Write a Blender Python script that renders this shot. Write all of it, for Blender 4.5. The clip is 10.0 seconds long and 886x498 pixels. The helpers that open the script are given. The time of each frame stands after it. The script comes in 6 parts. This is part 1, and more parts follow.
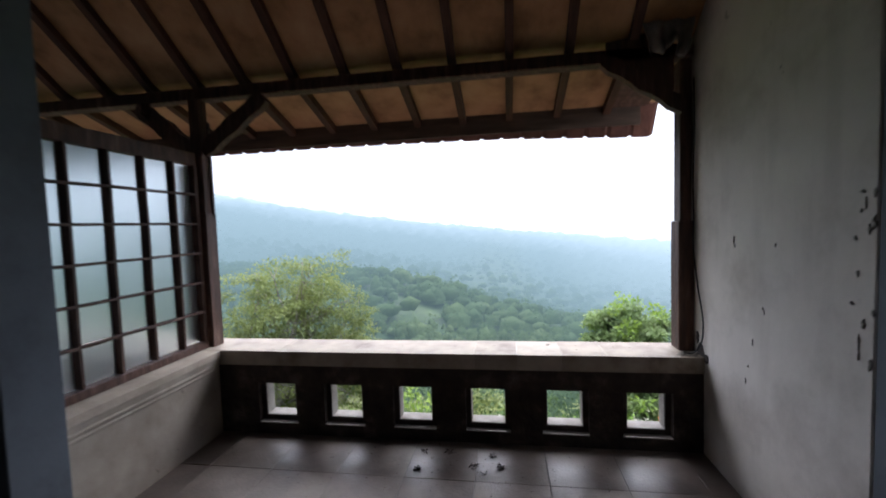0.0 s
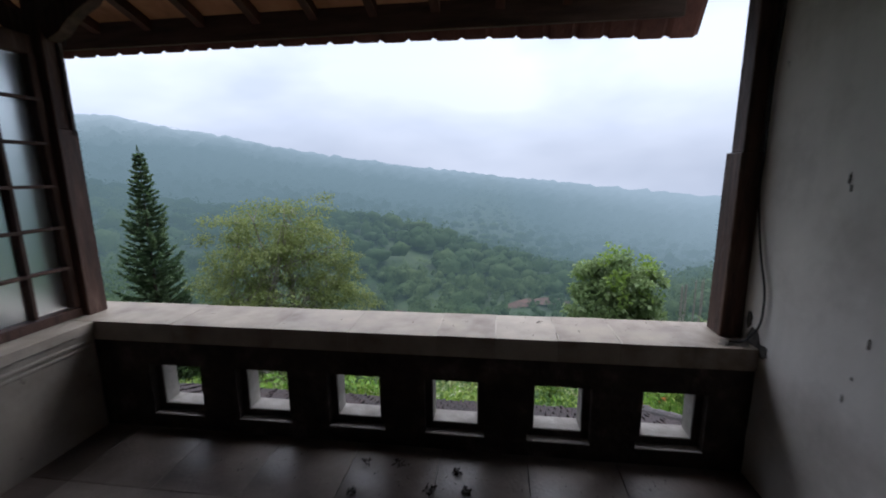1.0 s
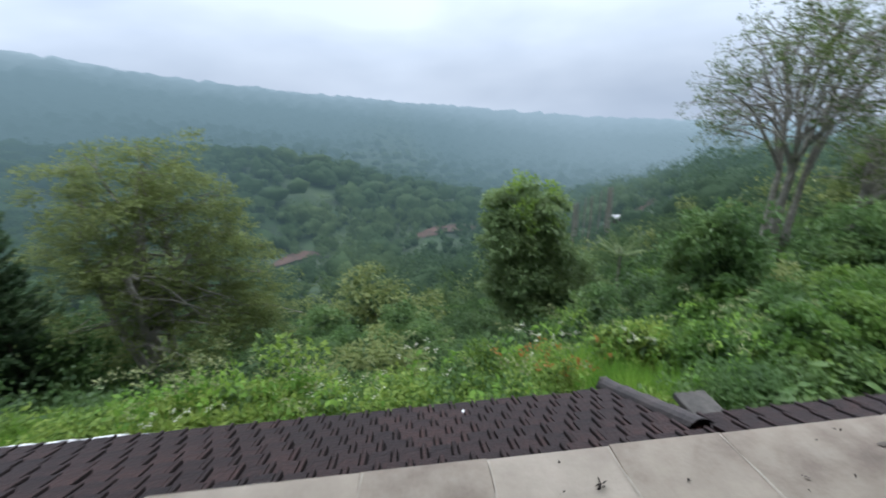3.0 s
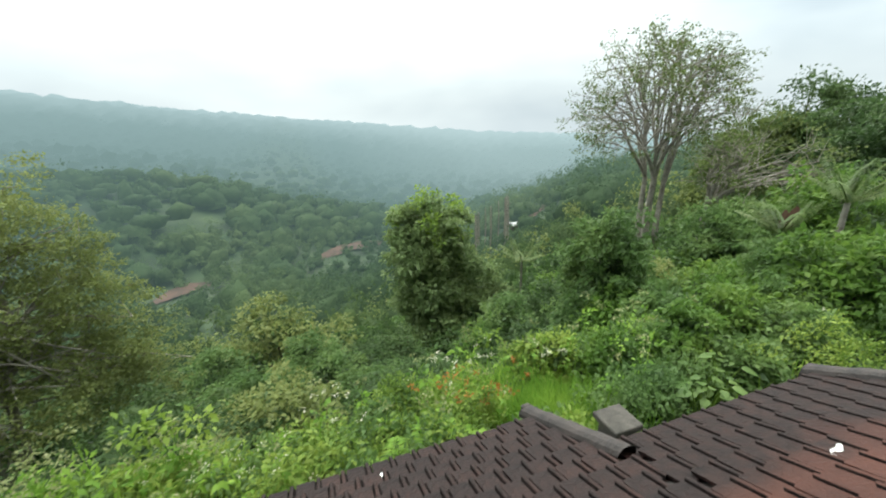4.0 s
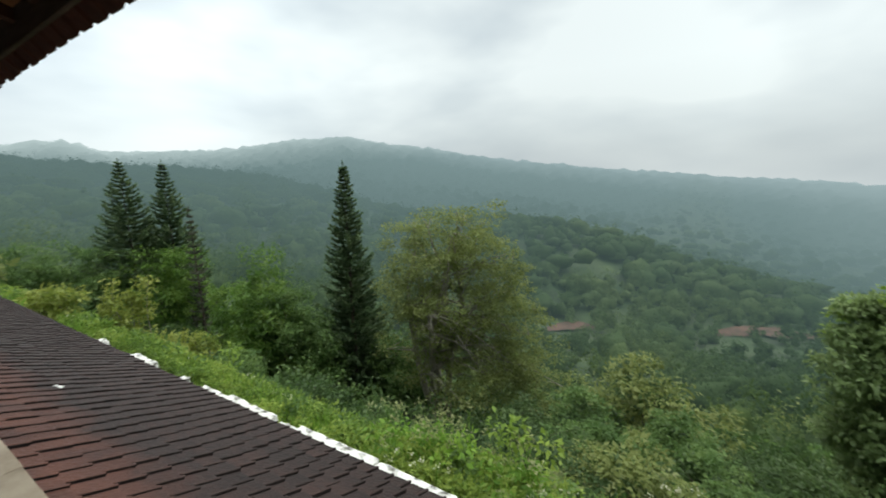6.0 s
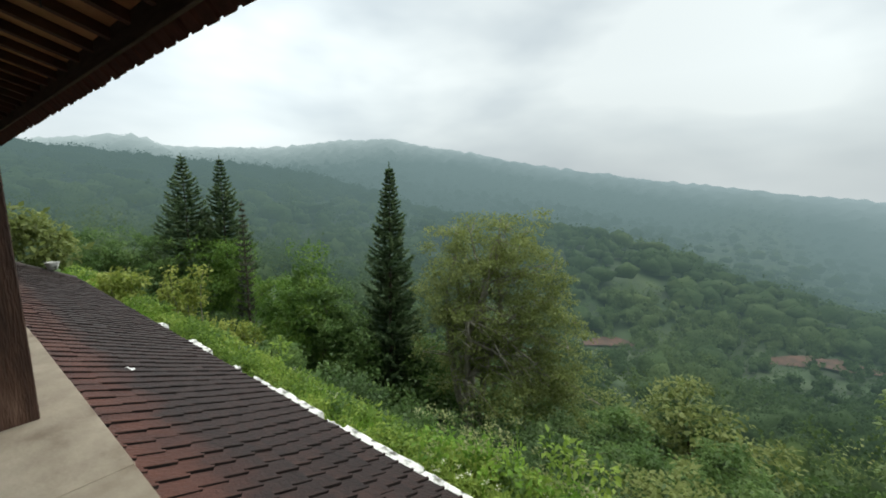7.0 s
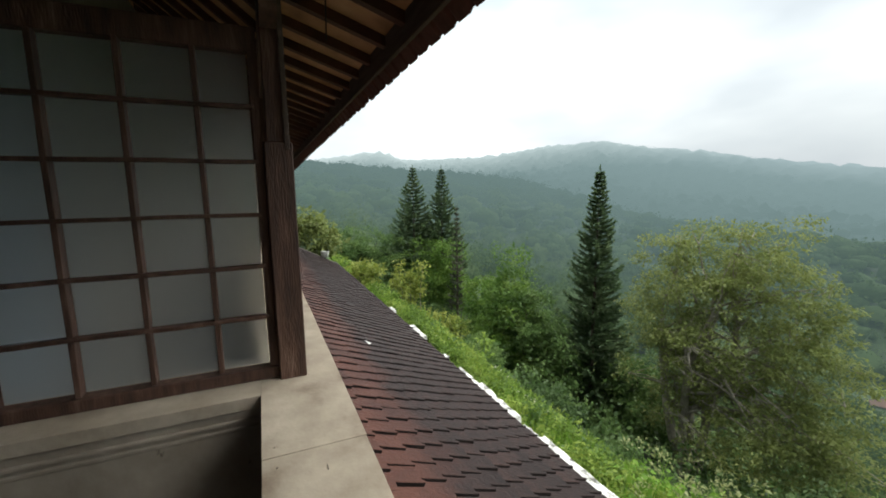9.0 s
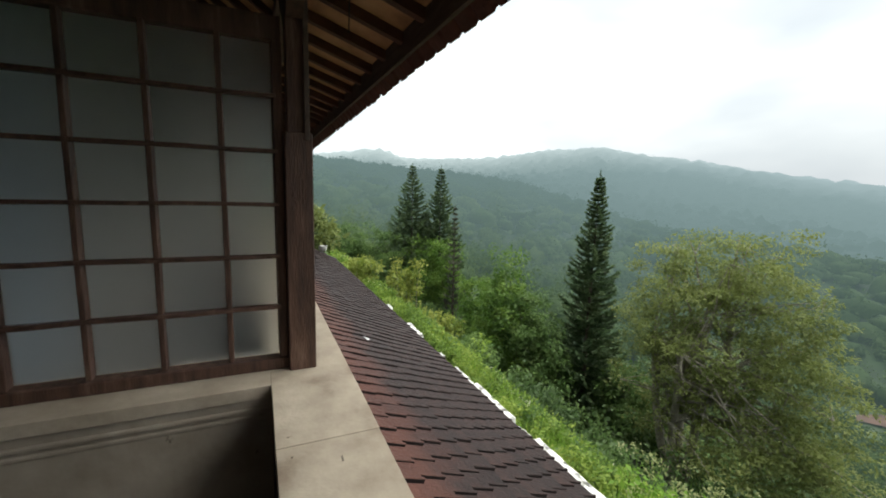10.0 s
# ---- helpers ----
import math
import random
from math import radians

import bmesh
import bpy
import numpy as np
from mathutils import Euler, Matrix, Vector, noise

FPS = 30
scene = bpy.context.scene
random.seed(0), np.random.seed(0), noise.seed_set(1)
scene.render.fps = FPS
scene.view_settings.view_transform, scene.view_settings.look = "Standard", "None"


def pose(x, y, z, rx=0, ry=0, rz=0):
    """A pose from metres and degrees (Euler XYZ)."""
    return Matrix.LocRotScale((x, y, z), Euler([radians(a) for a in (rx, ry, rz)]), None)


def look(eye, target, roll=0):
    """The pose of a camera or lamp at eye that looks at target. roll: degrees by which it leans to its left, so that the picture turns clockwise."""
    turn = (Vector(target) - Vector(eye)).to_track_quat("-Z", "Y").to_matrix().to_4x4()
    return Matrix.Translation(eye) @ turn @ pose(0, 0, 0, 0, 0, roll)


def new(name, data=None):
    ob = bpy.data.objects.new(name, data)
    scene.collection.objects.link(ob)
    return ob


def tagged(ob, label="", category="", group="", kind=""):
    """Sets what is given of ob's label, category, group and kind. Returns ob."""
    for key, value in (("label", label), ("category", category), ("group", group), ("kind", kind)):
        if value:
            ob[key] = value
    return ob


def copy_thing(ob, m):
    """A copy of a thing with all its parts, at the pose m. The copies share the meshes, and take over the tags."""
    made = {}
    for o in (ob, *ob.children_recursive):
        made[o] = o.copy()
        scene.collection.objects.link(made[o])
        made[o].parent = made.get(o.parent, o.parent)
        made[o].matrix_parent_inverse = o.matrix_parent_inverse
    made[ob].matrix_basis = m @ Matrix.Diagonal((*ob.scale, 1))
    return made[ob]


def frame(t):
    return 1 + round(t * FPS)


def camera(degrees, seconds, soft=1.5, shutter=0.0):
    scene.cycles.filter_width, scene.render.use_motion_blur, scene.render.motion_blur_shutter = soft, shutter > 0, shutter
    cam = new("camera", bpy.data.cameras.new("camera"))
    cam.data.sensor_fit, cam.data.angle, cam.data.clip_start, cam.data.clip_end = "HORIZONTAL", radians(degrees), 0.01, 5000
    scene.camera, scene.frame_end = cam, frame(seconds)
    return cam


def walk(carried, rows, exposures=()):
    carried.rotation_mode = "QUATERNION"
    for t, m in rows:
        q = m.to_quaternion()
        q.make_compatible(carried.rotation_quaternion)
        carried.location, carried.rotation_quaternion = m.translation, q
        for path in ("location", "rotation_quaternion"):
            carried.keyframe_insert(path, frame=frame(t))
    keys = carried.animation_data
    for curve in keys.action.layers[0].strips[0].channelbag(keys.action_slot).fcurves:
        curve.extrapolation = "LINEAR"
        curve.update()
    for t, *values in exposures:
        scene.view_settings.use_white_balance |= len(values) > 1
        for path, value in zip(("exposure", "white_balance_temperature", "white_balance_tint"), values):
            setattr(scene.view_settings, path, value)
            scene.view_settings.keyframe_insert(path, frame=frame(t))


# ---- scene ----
cam = camera(94.3, 10.0, soft=1.8, shutter=0.4)

PATH = [
    (0, (0.397, -2.553, 1.521), (0.095, -0.579, 1.406), -1.9),
    (0.3, (0.4, -2.302, 1.496), (0.156, -0.329, 1.278), -1.8),
    (0.5, (0.418, -2.15, 1.487), (0.25, -0.178, 1.199), -1.3),
    (0.6, (0.433, -2.079, 1.48), (0.279, -0.112, 1.154), -1.1),
    (1, (0.45, -1.741, 1.438), (0.189, 0.206, 1.063), -0.6),
    (1.5, (0.427, -1.344, 1.42), (0.201, 0.603, 1.023), 0.2),
    (2, (0.389, -0.954, 1.426), (0.325, 0.995, 0.981), -1.4),
    (2.5, (0.372, -0.617, 1.422), (0.183, 1.291, 0.852), -3.3),
    (3, (0.307, -0.345, 1.431), (0.486, 1.517, 0.724), -1.7),
    (3.2, (0.304, -0.253, 1.436), (0.606, 1.568, 0.667), -2.8),
    (4.3, (0.467, 0.099, 1.475), (1.122, 1.895, 0.889), -1.2),
    (4.5, (0.501, 0.117, 1.474), (1.069, 1.954, 0.923), -2.1),
    (5, (0.6, 0.096, 1.459), (0.694, 2.038, 0.99), -1.8),
    (5.3, (0.621, 0.063, 1.453), (0.27, 1.984, 1.022), -3.7),
    (5.5, (0.609, 0.052, 1.451), (-0.02, 1.913, 1.075), -3.1),
    (5.6, (0.59, 0.058, 1.454), (-0.153, 1.879, 1.088), -3.4),
    (5.8, (0.531, 0.08, 1.462), (-0.427, 1.8, 1.112), -3.2),
    (6, (0.47, 0.085, 1.468), (-0.61, 1.736, 1.135), -2.4),
    (7.3, (0.161, -0.016, 1.501), (-1.067, 1.533, 1.193), -0.0),
    (7.5, (0.133, -0.026, 1.494), (-1.045, 1.556, 1.165), -0.4),
    (8, (0.059, -0.011, 1.462), (-1.323, 1.389, 1.101), -1.5),
    (8.5, (0.048, 0.035, 1.457), (-1.669, 1.01, 1.14), -1.5),
    (9, (0.052, 0.049, 1.458), (-1.761, 0.846, 1.184), -0.9),
    (9.5, (0.055, 0.038, 1.457), (-1.746, 0.867, 1.2), 0.5),
    (10, (0.025, -0.022, 1.448), (-1.781, 0.791, 1.172), 1.5),
]
EXPOSURES = [
    (0.0, 1.33, 5800, 18),
    (0.5, 0.36, 5700, 16),
    (1.0, 0.28, 5650, 16),
    (2.0, 0.32, 5650, 16),
    (2.5, 0.24, 5550, 15),
    (3.2, 0.30, 5600, 8),
    (4.3, 0.80, 6600, 0),
    (5.0, 0.70, 6600, 0),
    (6.0, 0.14, 6450, 2),
    (7.5, 0.11, 6450, 3),
    (8.5, 0.32, 6500, 5),
    (10.0, 0.50, 6600, 6),
]
walk(cam, [(t, look(e, g, r)) for t, e, g, r in PATH], EXPOSURES)


# ---- sky and sun: bright overcast, no hard shadows ----
world = bpy.data.worlds.new("overcast_sky")
scene.world = world
world.use_nodes = True
wt = world.node_tree
wn, wl = wt.nodes, wt.links
bg = wn["Background"]
sky = wn.new("ShaderNodeTexSky")
sky.sky_type = "NISHITA"
sky.sun_disc = False
sky.sun_elevation = radians(70)
sky.sun_rotation = radians(15)
sky.dust_density = 4.0
dim = wn.new("ShaderNodeVectorMath")
dim.operation = "SCALE"
dim.inputs["Scale"].default_value = 0.10
wl.new(sky.outputs[0], dim.inputs[0])
wco = wn.new("ShaderNodeTexCoord")
wmap = wn.new("ShaderNodeMapping")
wmap.inputs["Scale"].default_value = (1.0, 1.0, 2.6)
wl.new(wco.outputs["Generated"], wmap.inputs["Vector"])
cloud = wn.new("ShaderNodeTexNoise")
cloud.inputs["Scale"].default_value = 1.7
cloud.inputs["Detail"].default_value = 4.6
cloud.inputs["Roughness"].default_value = 0.45
cloud.inputs["Distortion"].default_value = 0.12
wl.new(wmap.outputs[0], cloud.inputs["Vector"])
cr = wn.new("ShaderNodeValToRGB")
cr.color_ramp.elements[0].position = 0.36
cr.color_ramp.elements[0].color = (0.58, 0.655, 0.75, 1)
cr.color_ramp.elements[1].position = 0.62
cr.color_ramp.elements[1].color = (1.16, 1.20, 1.23, 1)
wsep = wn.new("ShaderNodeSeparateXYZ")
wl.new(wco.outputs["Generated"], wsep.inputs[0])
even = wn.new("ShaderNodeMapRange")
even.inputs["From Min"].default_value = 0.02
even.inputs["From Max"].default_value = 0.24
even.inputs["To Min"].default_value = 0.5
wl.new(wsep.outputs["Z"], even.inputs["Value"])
veil = wn.new("ShaderNodeMix")
veil.inputs["A"].default_value = 0.53
wl.new(even.outputs[0], veil.inputs["Factor"])
wl.new(cloud.outputs["Fac"], veil.inputs["B"])
wl.new(veil.outputs["Result"], cr.inputs["Fac"])
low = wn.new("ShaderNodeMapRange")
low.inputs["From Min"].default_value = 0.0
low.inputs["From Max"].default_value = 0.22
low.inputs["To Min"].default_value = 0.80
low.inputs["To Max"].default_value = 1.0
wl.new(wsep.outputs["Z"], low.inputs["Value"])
base = wn.new("ShaderNodeVectorMath")
base.operation = "SCALE"
wl.new(cr.outputs["Color"], base.inputs[0])

glow = wn.new("ShaderNodeVectorMath")
glow.operation = "DOT_PRODUCT"
glow.inputs[1].default_value = (-0.86, 0.42, 0.28)
wl.new(wco.outputs["Generated"], glow.inputs[0])
gr = wn.new("ShaderNodeMapRange")
gr.inputs["From Min"].default_value = 0.35
gr.inputs["From Max"].default_value = 0.98
gr.inputs["To Min"].default_value = 0.92
gr.inputs["To Max"].default_value = 1.18
wl.new(glow.outputs["Value"], gr.inputs["Value"])
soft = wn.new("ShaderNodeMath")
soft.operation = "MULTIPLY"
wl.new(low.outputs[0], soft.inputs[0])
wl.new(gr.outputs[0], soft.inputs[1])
grey = wn.new("ShaderNodeVectorMath")
grey.operation = "DOT_PRODUCT"
grey.inputs[1].default_value = (-0.45, 0.85, 0.27)
wl.new(wco.outputs["Generated"], grey.inputs[0])
gk = wn.new("ShaderNodeMapRange")
gk.inputs["From Min"].default_value = 0.86
gk.inputs["From Max"].default_value = 0.995
gk.inputs["To Min"].default_value = 1.0
gk.inputs["To Max"].default_value = 0.80
wl.new(grey.outputs["Value"], gk.inputs["Value"])
dull = wn.new("ShaderNodeMath")
dull.operation = "MULTIPLY"
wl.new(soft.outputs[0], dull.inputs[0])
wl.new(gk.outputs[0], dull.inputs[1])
wmix = wn.new("ShaderNodeMix")
wmix.data_type = "RGBA"
wmix.inputs["Factor"].default_value = 0.88
wl.new(dim.outputs[0], wmix.inputs["A"])
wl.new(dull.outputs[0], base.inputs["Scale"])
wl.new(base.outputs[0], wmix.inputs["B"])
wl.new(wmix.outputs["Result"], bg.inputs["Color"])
bg.inputs["Strength"].default_value = 0.87

sun_data = bpy.data.lights.new("sun", "SUN")
sun_data.energy = 5.0
sun_data.angle = radians(95)
sun_data.color = (1.0, 0.97, 0.92)
sun = new("sun", sun_data)
SUN_AZ, SUN_EL = radians(15), radians(70)
sun.matrix_world = look((0, 0, 60), Vector((0, 0, 60)) - Vector((math.sin(SUN_AZ) * math.cos(SUN_EL), math.cos(SUN_AZ) * math.cos(SUN_EL), math.sin(SUN_EL))))


# ---- materials ----
def material(name, stops, scale=6.0, rough=0.7, bump=0.15, detail=6.0, fine=40.0, metal=0.0, spec=0.4,
             stretch=(1, 1, 1), vary=0.0, isle=0.0, rough2=None):
    """Noise-driven colour between the stops (position, rgb), with fine grain relief; vary: by object, isle: by loose piece."""
    m = bpy.data.materials.new(name)
    m.use_nodes = True
    nt = m.node_tree
    n, l = nt.nodes, nt.links
    p = n["Principled BSDF"]
    co = n.new("ShaderNodeTexCoord")
    mp = n.new("ShaderNodeMapping")
    mp.inputs["Scale"].default_value = stretch
    l.new(co.outputs["Object"], mp.inputs["Vector"])
    big = n.new("ShaderNodeTexNoise")
    big.inputs["Scale"].default_value = scale
    big.inputs["Detail"].default_value = detail
    big.inputs["Roughness"].default_value = 0.6
    l.new(mp.outputs[0], big.inputs["Vector"])
    fac = big.outputs["Fac"]
    if vary or isle:
        src = n.new("ShaderNodeObjectInfo").outputs["Random"] if vary else n.new("ShaderNodeNewGeometry").outputs["Random Per Island"]
        ma = n.new("ShaderNodeMath")
        ma.operation = "MULTIPLY_ADD"
        ma.inputs[1].default_value = vary or isle
        l.new(src, ma.inputs[0])
        sub = n.new("ShaderNodeMath")
        sub.operation = "SUBTRACT"
        sub.inputs[1].default_value = (vary or isle) / 2
        l.new(fac, sub.inputs[0])
        l.new(sub.outputs[0], ma.inputs[2])
        fac = ma.outputs[0]
    ramp = n.new("ShaderNodeValToRGB")
    e = ramp.color_ramp.elements
    for i, (pos, c) in enumerate(stops):
        el = e[i] if i < 2 else e.new(pos)
        el.position = pos
        el.color = (*c, 1)
    l.new(fac, ramp.inputs["Fac"])
    l.new(ramp.outputs["Color"], p.inputs["Base Color"])
    grain = n.new("ShaderNodeTexNoise")
    grain.inputs["Scale"].default_value = fine
    grain.inputs["Detail"].default_value = 4.0
    l.new(mp.outputs[0], grain.inputs["Vector"])
    bp = n.new("ShaderNodeBump")
    bp.inputs["Strength"].default_value = bump
    bp.inputs["Distance"].default_value = 0.02
    l.new(grain.outputs["Fac"], bp.inputs["Height"])
    l.new(bp.outputs[0], p.inputs["Normal"])
    p.inputs["Roughness"].default_value = rough
    if rough2 is not None:
        mr = n.new("ShaderNodeMapRange")
        mr.inputs["From Min"].default_value = 0.35
        mr.inputs["From Max"].default_value = 0.65
        mr.inputs["To Min"].default_value = rough
        mr.inputs["To Max"].default_value = rough2
        l.new(big.outputs["Fac"], mr.inputs["Value"])
        l.new(mr.outputs[0], p.inputs["Roughness"])
    p.inputs["Metallic"].default_value = metal
    p.inputs["Specular IOR Level"].default_value = spec
    return m


def leaf_material(name, dark, mid, light, patch=0.5, haze=False, gloss=0.45, isle=0.34):
    """Foliage: tint by leaf and by slow noise, a third of the light passing through; haze: mist painted in as a glow
    that grows with distance.
    """
    m = bpy.data.materials.new(name)
    m.use_nodes = True
    nt = m.node_tree
    n, l = nt.nodes, nt.links
    p = n["Principled BSDF"]
    geo = n.new("ShaderNodeNewGeometry")
    noi = n.new("ShaderNodeTexNoise")
    noi.inputs["Scale"].default_value = patch
    noi.inputs["Detail"].default_value = 5.0
    l.new(geo.outputs["Position"], noi.inputs["Vector"])
    mix = n.new("ShaderNodeMath")
    mix.operation = "MULTIPLY_ADD"
    mix.inputs[1].default_value = isle
    l.new(geo.outputs["Random Per Island"], mix.inputs[0])
    half = n.new("ShaderNodeMath")
    half.operation = "MULTIPLY_ADD"
    half.inputs[1].default_value = 1.4
    half.inputs[2].default_value = -0.20 - isle / 3
    l.new(noi.outputs["Fac"], half.inputs[0])
    l.new(half.outputs[0], mix.inputs[2])
    ramp = n.new("ShaderNodeValToRGB")
    e = ramp.color_ramp.elements
    e[0].position, e[0].color = 0.12, (*dark, 1)
    e[1].position, e[1].color = 0.5, (*mid, 1)
    x = e.new(0.92)
    x.color = (*light, 1)
    l.new(mix.outputs[0], ramp.inputs["Fac"])
    l.new(ramp.outputs["Color"], p.inputs["Base Color"])
    p.inputs["Roughness"].default_value = gloss
    p.inputs["Specular IOR Level"].default_value = 0.2
    tr = n.new("ShaderNodeBsdfTranslucent")
    l.new(ramp.outputs["Color"], tr.inputs["Color"])
    ms = n.new("ShaderNodeMixShader")
    ms.inputs[0].default_value = 0.5
    l.new(p.outputs[0], ms.inputs[1])
    l.new(tr.outputs[0], ms.inputs[2])
    out = n["Material Output"]
    last = ms.outputs[0]
    if haze:
        lump = n.new("ShaderNodeTexNoise")
        lump.inputs["Scale"].default_value = 0.9
        lump.inputs["Detail"].default_value = 5.0
        l.new(geo.outputs["Position"], lump.inputs["Vector"])
        bp = n.new("ShaderNodeBump")
        bp.inputs["Strength"].default_value = 0.9
        bp.inputs["Distance"].default_value = 0.8
        l.new(lump.outputs["Fac"], bp.inputs["Height"])
        l.new(bp.outputs[0], p.inputs["Normal"])
        last = haze_glow(nt, last, geo)
    l.new(last, out.inputs["Surface"])
    return m


HAZE_GLOW_NEAR, HAZE_GLOW_FAR = (0.118, 0.172, 0.174), (0.254, 0.338, 0.364)


def haze_glow(nt, shader, geo):
    """Paints haze into a material: mist-coloured emission mixed over it, more with distance."""
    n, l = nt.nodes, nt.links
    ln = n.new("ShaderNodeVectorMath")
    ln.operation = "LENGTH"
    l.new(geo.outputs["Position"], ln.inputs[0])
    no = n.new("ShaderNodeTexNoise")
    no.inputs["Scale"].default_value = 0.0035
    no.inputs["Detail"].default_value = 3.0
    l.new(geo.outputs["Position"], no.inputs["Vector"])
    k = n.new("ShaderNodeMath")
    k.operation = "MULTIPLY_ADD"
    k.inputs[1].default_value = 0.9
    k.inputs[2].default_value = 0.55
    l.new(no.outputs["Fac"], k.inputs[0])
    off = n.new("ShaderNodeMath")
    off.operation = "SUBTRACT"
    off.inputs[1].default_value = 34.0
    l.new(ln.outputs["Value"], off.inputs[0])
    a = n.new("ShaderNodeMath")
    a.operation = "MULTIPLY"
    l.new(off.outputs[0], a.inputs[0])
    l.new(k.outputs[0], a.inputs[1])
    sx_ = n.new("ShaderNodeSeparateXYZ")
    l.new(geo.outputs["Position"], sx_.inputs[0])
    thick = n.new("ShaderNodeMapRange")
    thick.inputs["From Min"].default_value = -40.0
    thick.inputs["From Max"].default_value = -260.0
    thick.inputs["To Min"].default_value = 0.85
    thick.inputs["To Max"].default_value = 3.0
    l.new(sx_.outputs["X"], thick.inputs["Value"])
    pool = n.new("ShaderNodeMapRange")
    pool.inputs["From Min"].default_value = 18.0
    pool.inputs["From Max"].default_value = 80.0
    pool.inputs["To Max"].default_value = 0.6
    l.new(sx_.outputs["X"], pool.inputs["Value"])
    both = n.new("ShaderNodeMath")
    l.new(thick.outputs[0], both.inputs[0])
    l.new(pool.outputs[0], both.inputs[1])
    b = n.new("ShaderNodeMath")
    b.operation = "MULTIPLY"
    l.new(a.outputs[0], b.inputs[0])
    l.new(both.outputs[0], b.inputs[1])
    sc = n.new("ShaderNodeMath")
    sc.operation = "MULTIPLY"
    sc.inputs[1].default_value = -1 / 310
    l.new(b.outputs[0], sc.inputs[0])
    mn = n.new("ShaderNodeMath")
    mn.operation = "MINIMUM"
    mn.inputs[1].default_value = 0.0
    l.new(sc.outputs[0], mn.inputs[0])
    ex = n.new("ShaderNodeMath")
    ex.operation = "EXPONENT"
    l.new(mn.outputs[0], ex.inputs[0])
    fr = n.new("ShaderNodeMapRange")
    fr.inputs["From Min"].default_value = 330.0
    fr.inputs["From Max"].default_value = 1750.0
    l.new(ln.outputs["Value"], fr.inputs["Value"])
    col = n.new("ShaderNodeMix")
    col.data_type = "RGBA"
    col.inputs["A"].default_value = (*HAZE_GLOW_NEAR, 1)
    col.inputs["B"].default_value = (*HAZE_GLOW_FAR, 1)
    l.new(fr.outputs[0], col.inputs["Factor"])
    wr = n.new("ShaderNodeMapRange")
    wr.inputs["From Min"].default_value = -650.0
    wr.inputs["From Max"].default_value = -1400.0
    wr.inputs["To Max"].default_value = 0.75
    l.new(sx_.outputs["X"], wr.inputs["Value"])
    west = n.new("ShaderNodeMix")
    west.data_type = "RGBA"
    west.inputs["B"].default_value = (0.60, 0.68, 0.69, 1)
    l.new(wr.outputs[0], west.inputs["Factor"])
    cr = n.new("ShaderNodeMapRange")
    cr.inputs["From Min"].default_value = 1020.0
    cr.inputs["From Max"].default_value = 1560.0
    cr.inputs["To Max"].default_value = 0.30
    l.new(ln.outputs["Value"], cr.inputs["Value"])
    ck = n.new("ShaderNodeMath")
    ck.operation = "MULTIPLY"
    ck.use_clamp = True
    l.new(cr.outputs[0], ck.inputs[0])
    l.new(k.outputs[0], ck.inputs[1])
    crest = n.new("ShaderNodeMix")
    crest.data_type = "RGBA"
    crest.inputs["B"].default_value = (0.52, 0.605, 0.65, 1)
    l.new(ck.outputs[0], crest.inputs["Factor"])
    l.new(col.outputs["Result"], crest.inputs["A"])
    l.new(crest.outputs["Result"], west.inputs["A"])
    er = n.new("ShaderNodeMapRange")
    er.inputs["From Min"].default_value = 90.0
    er.inputs["From Max"].default_value = 420.0
    er.inputs["To Max"].default_value = 0.28
    l.new(sx_.outputs["X"], er.inputs["Value"])
    east = n.new("ShaderNodeMix")
    east.data_type = "RGBA"
    east.inputs["B"].default_value = (0.40, 0.48, 0.505, 1)
    l.new(er.outputs[0], east.inputs["Factor"])
    l.new(west.outputs["Result"], east.inputs["A"])
    em = n.new("ShaderNodeEmission")
    l.new(east.outputs["Result"], em.inputs["Color"])
    mx = n.new("ShaderNodeMixShader")
    l.new(ex.outputs[0], mx.inputs[0])
    l.new(em.outputs[0], mx.inputs[1])
    l.new(shader, mx.inputs[2])
    return mx.outputs[0]


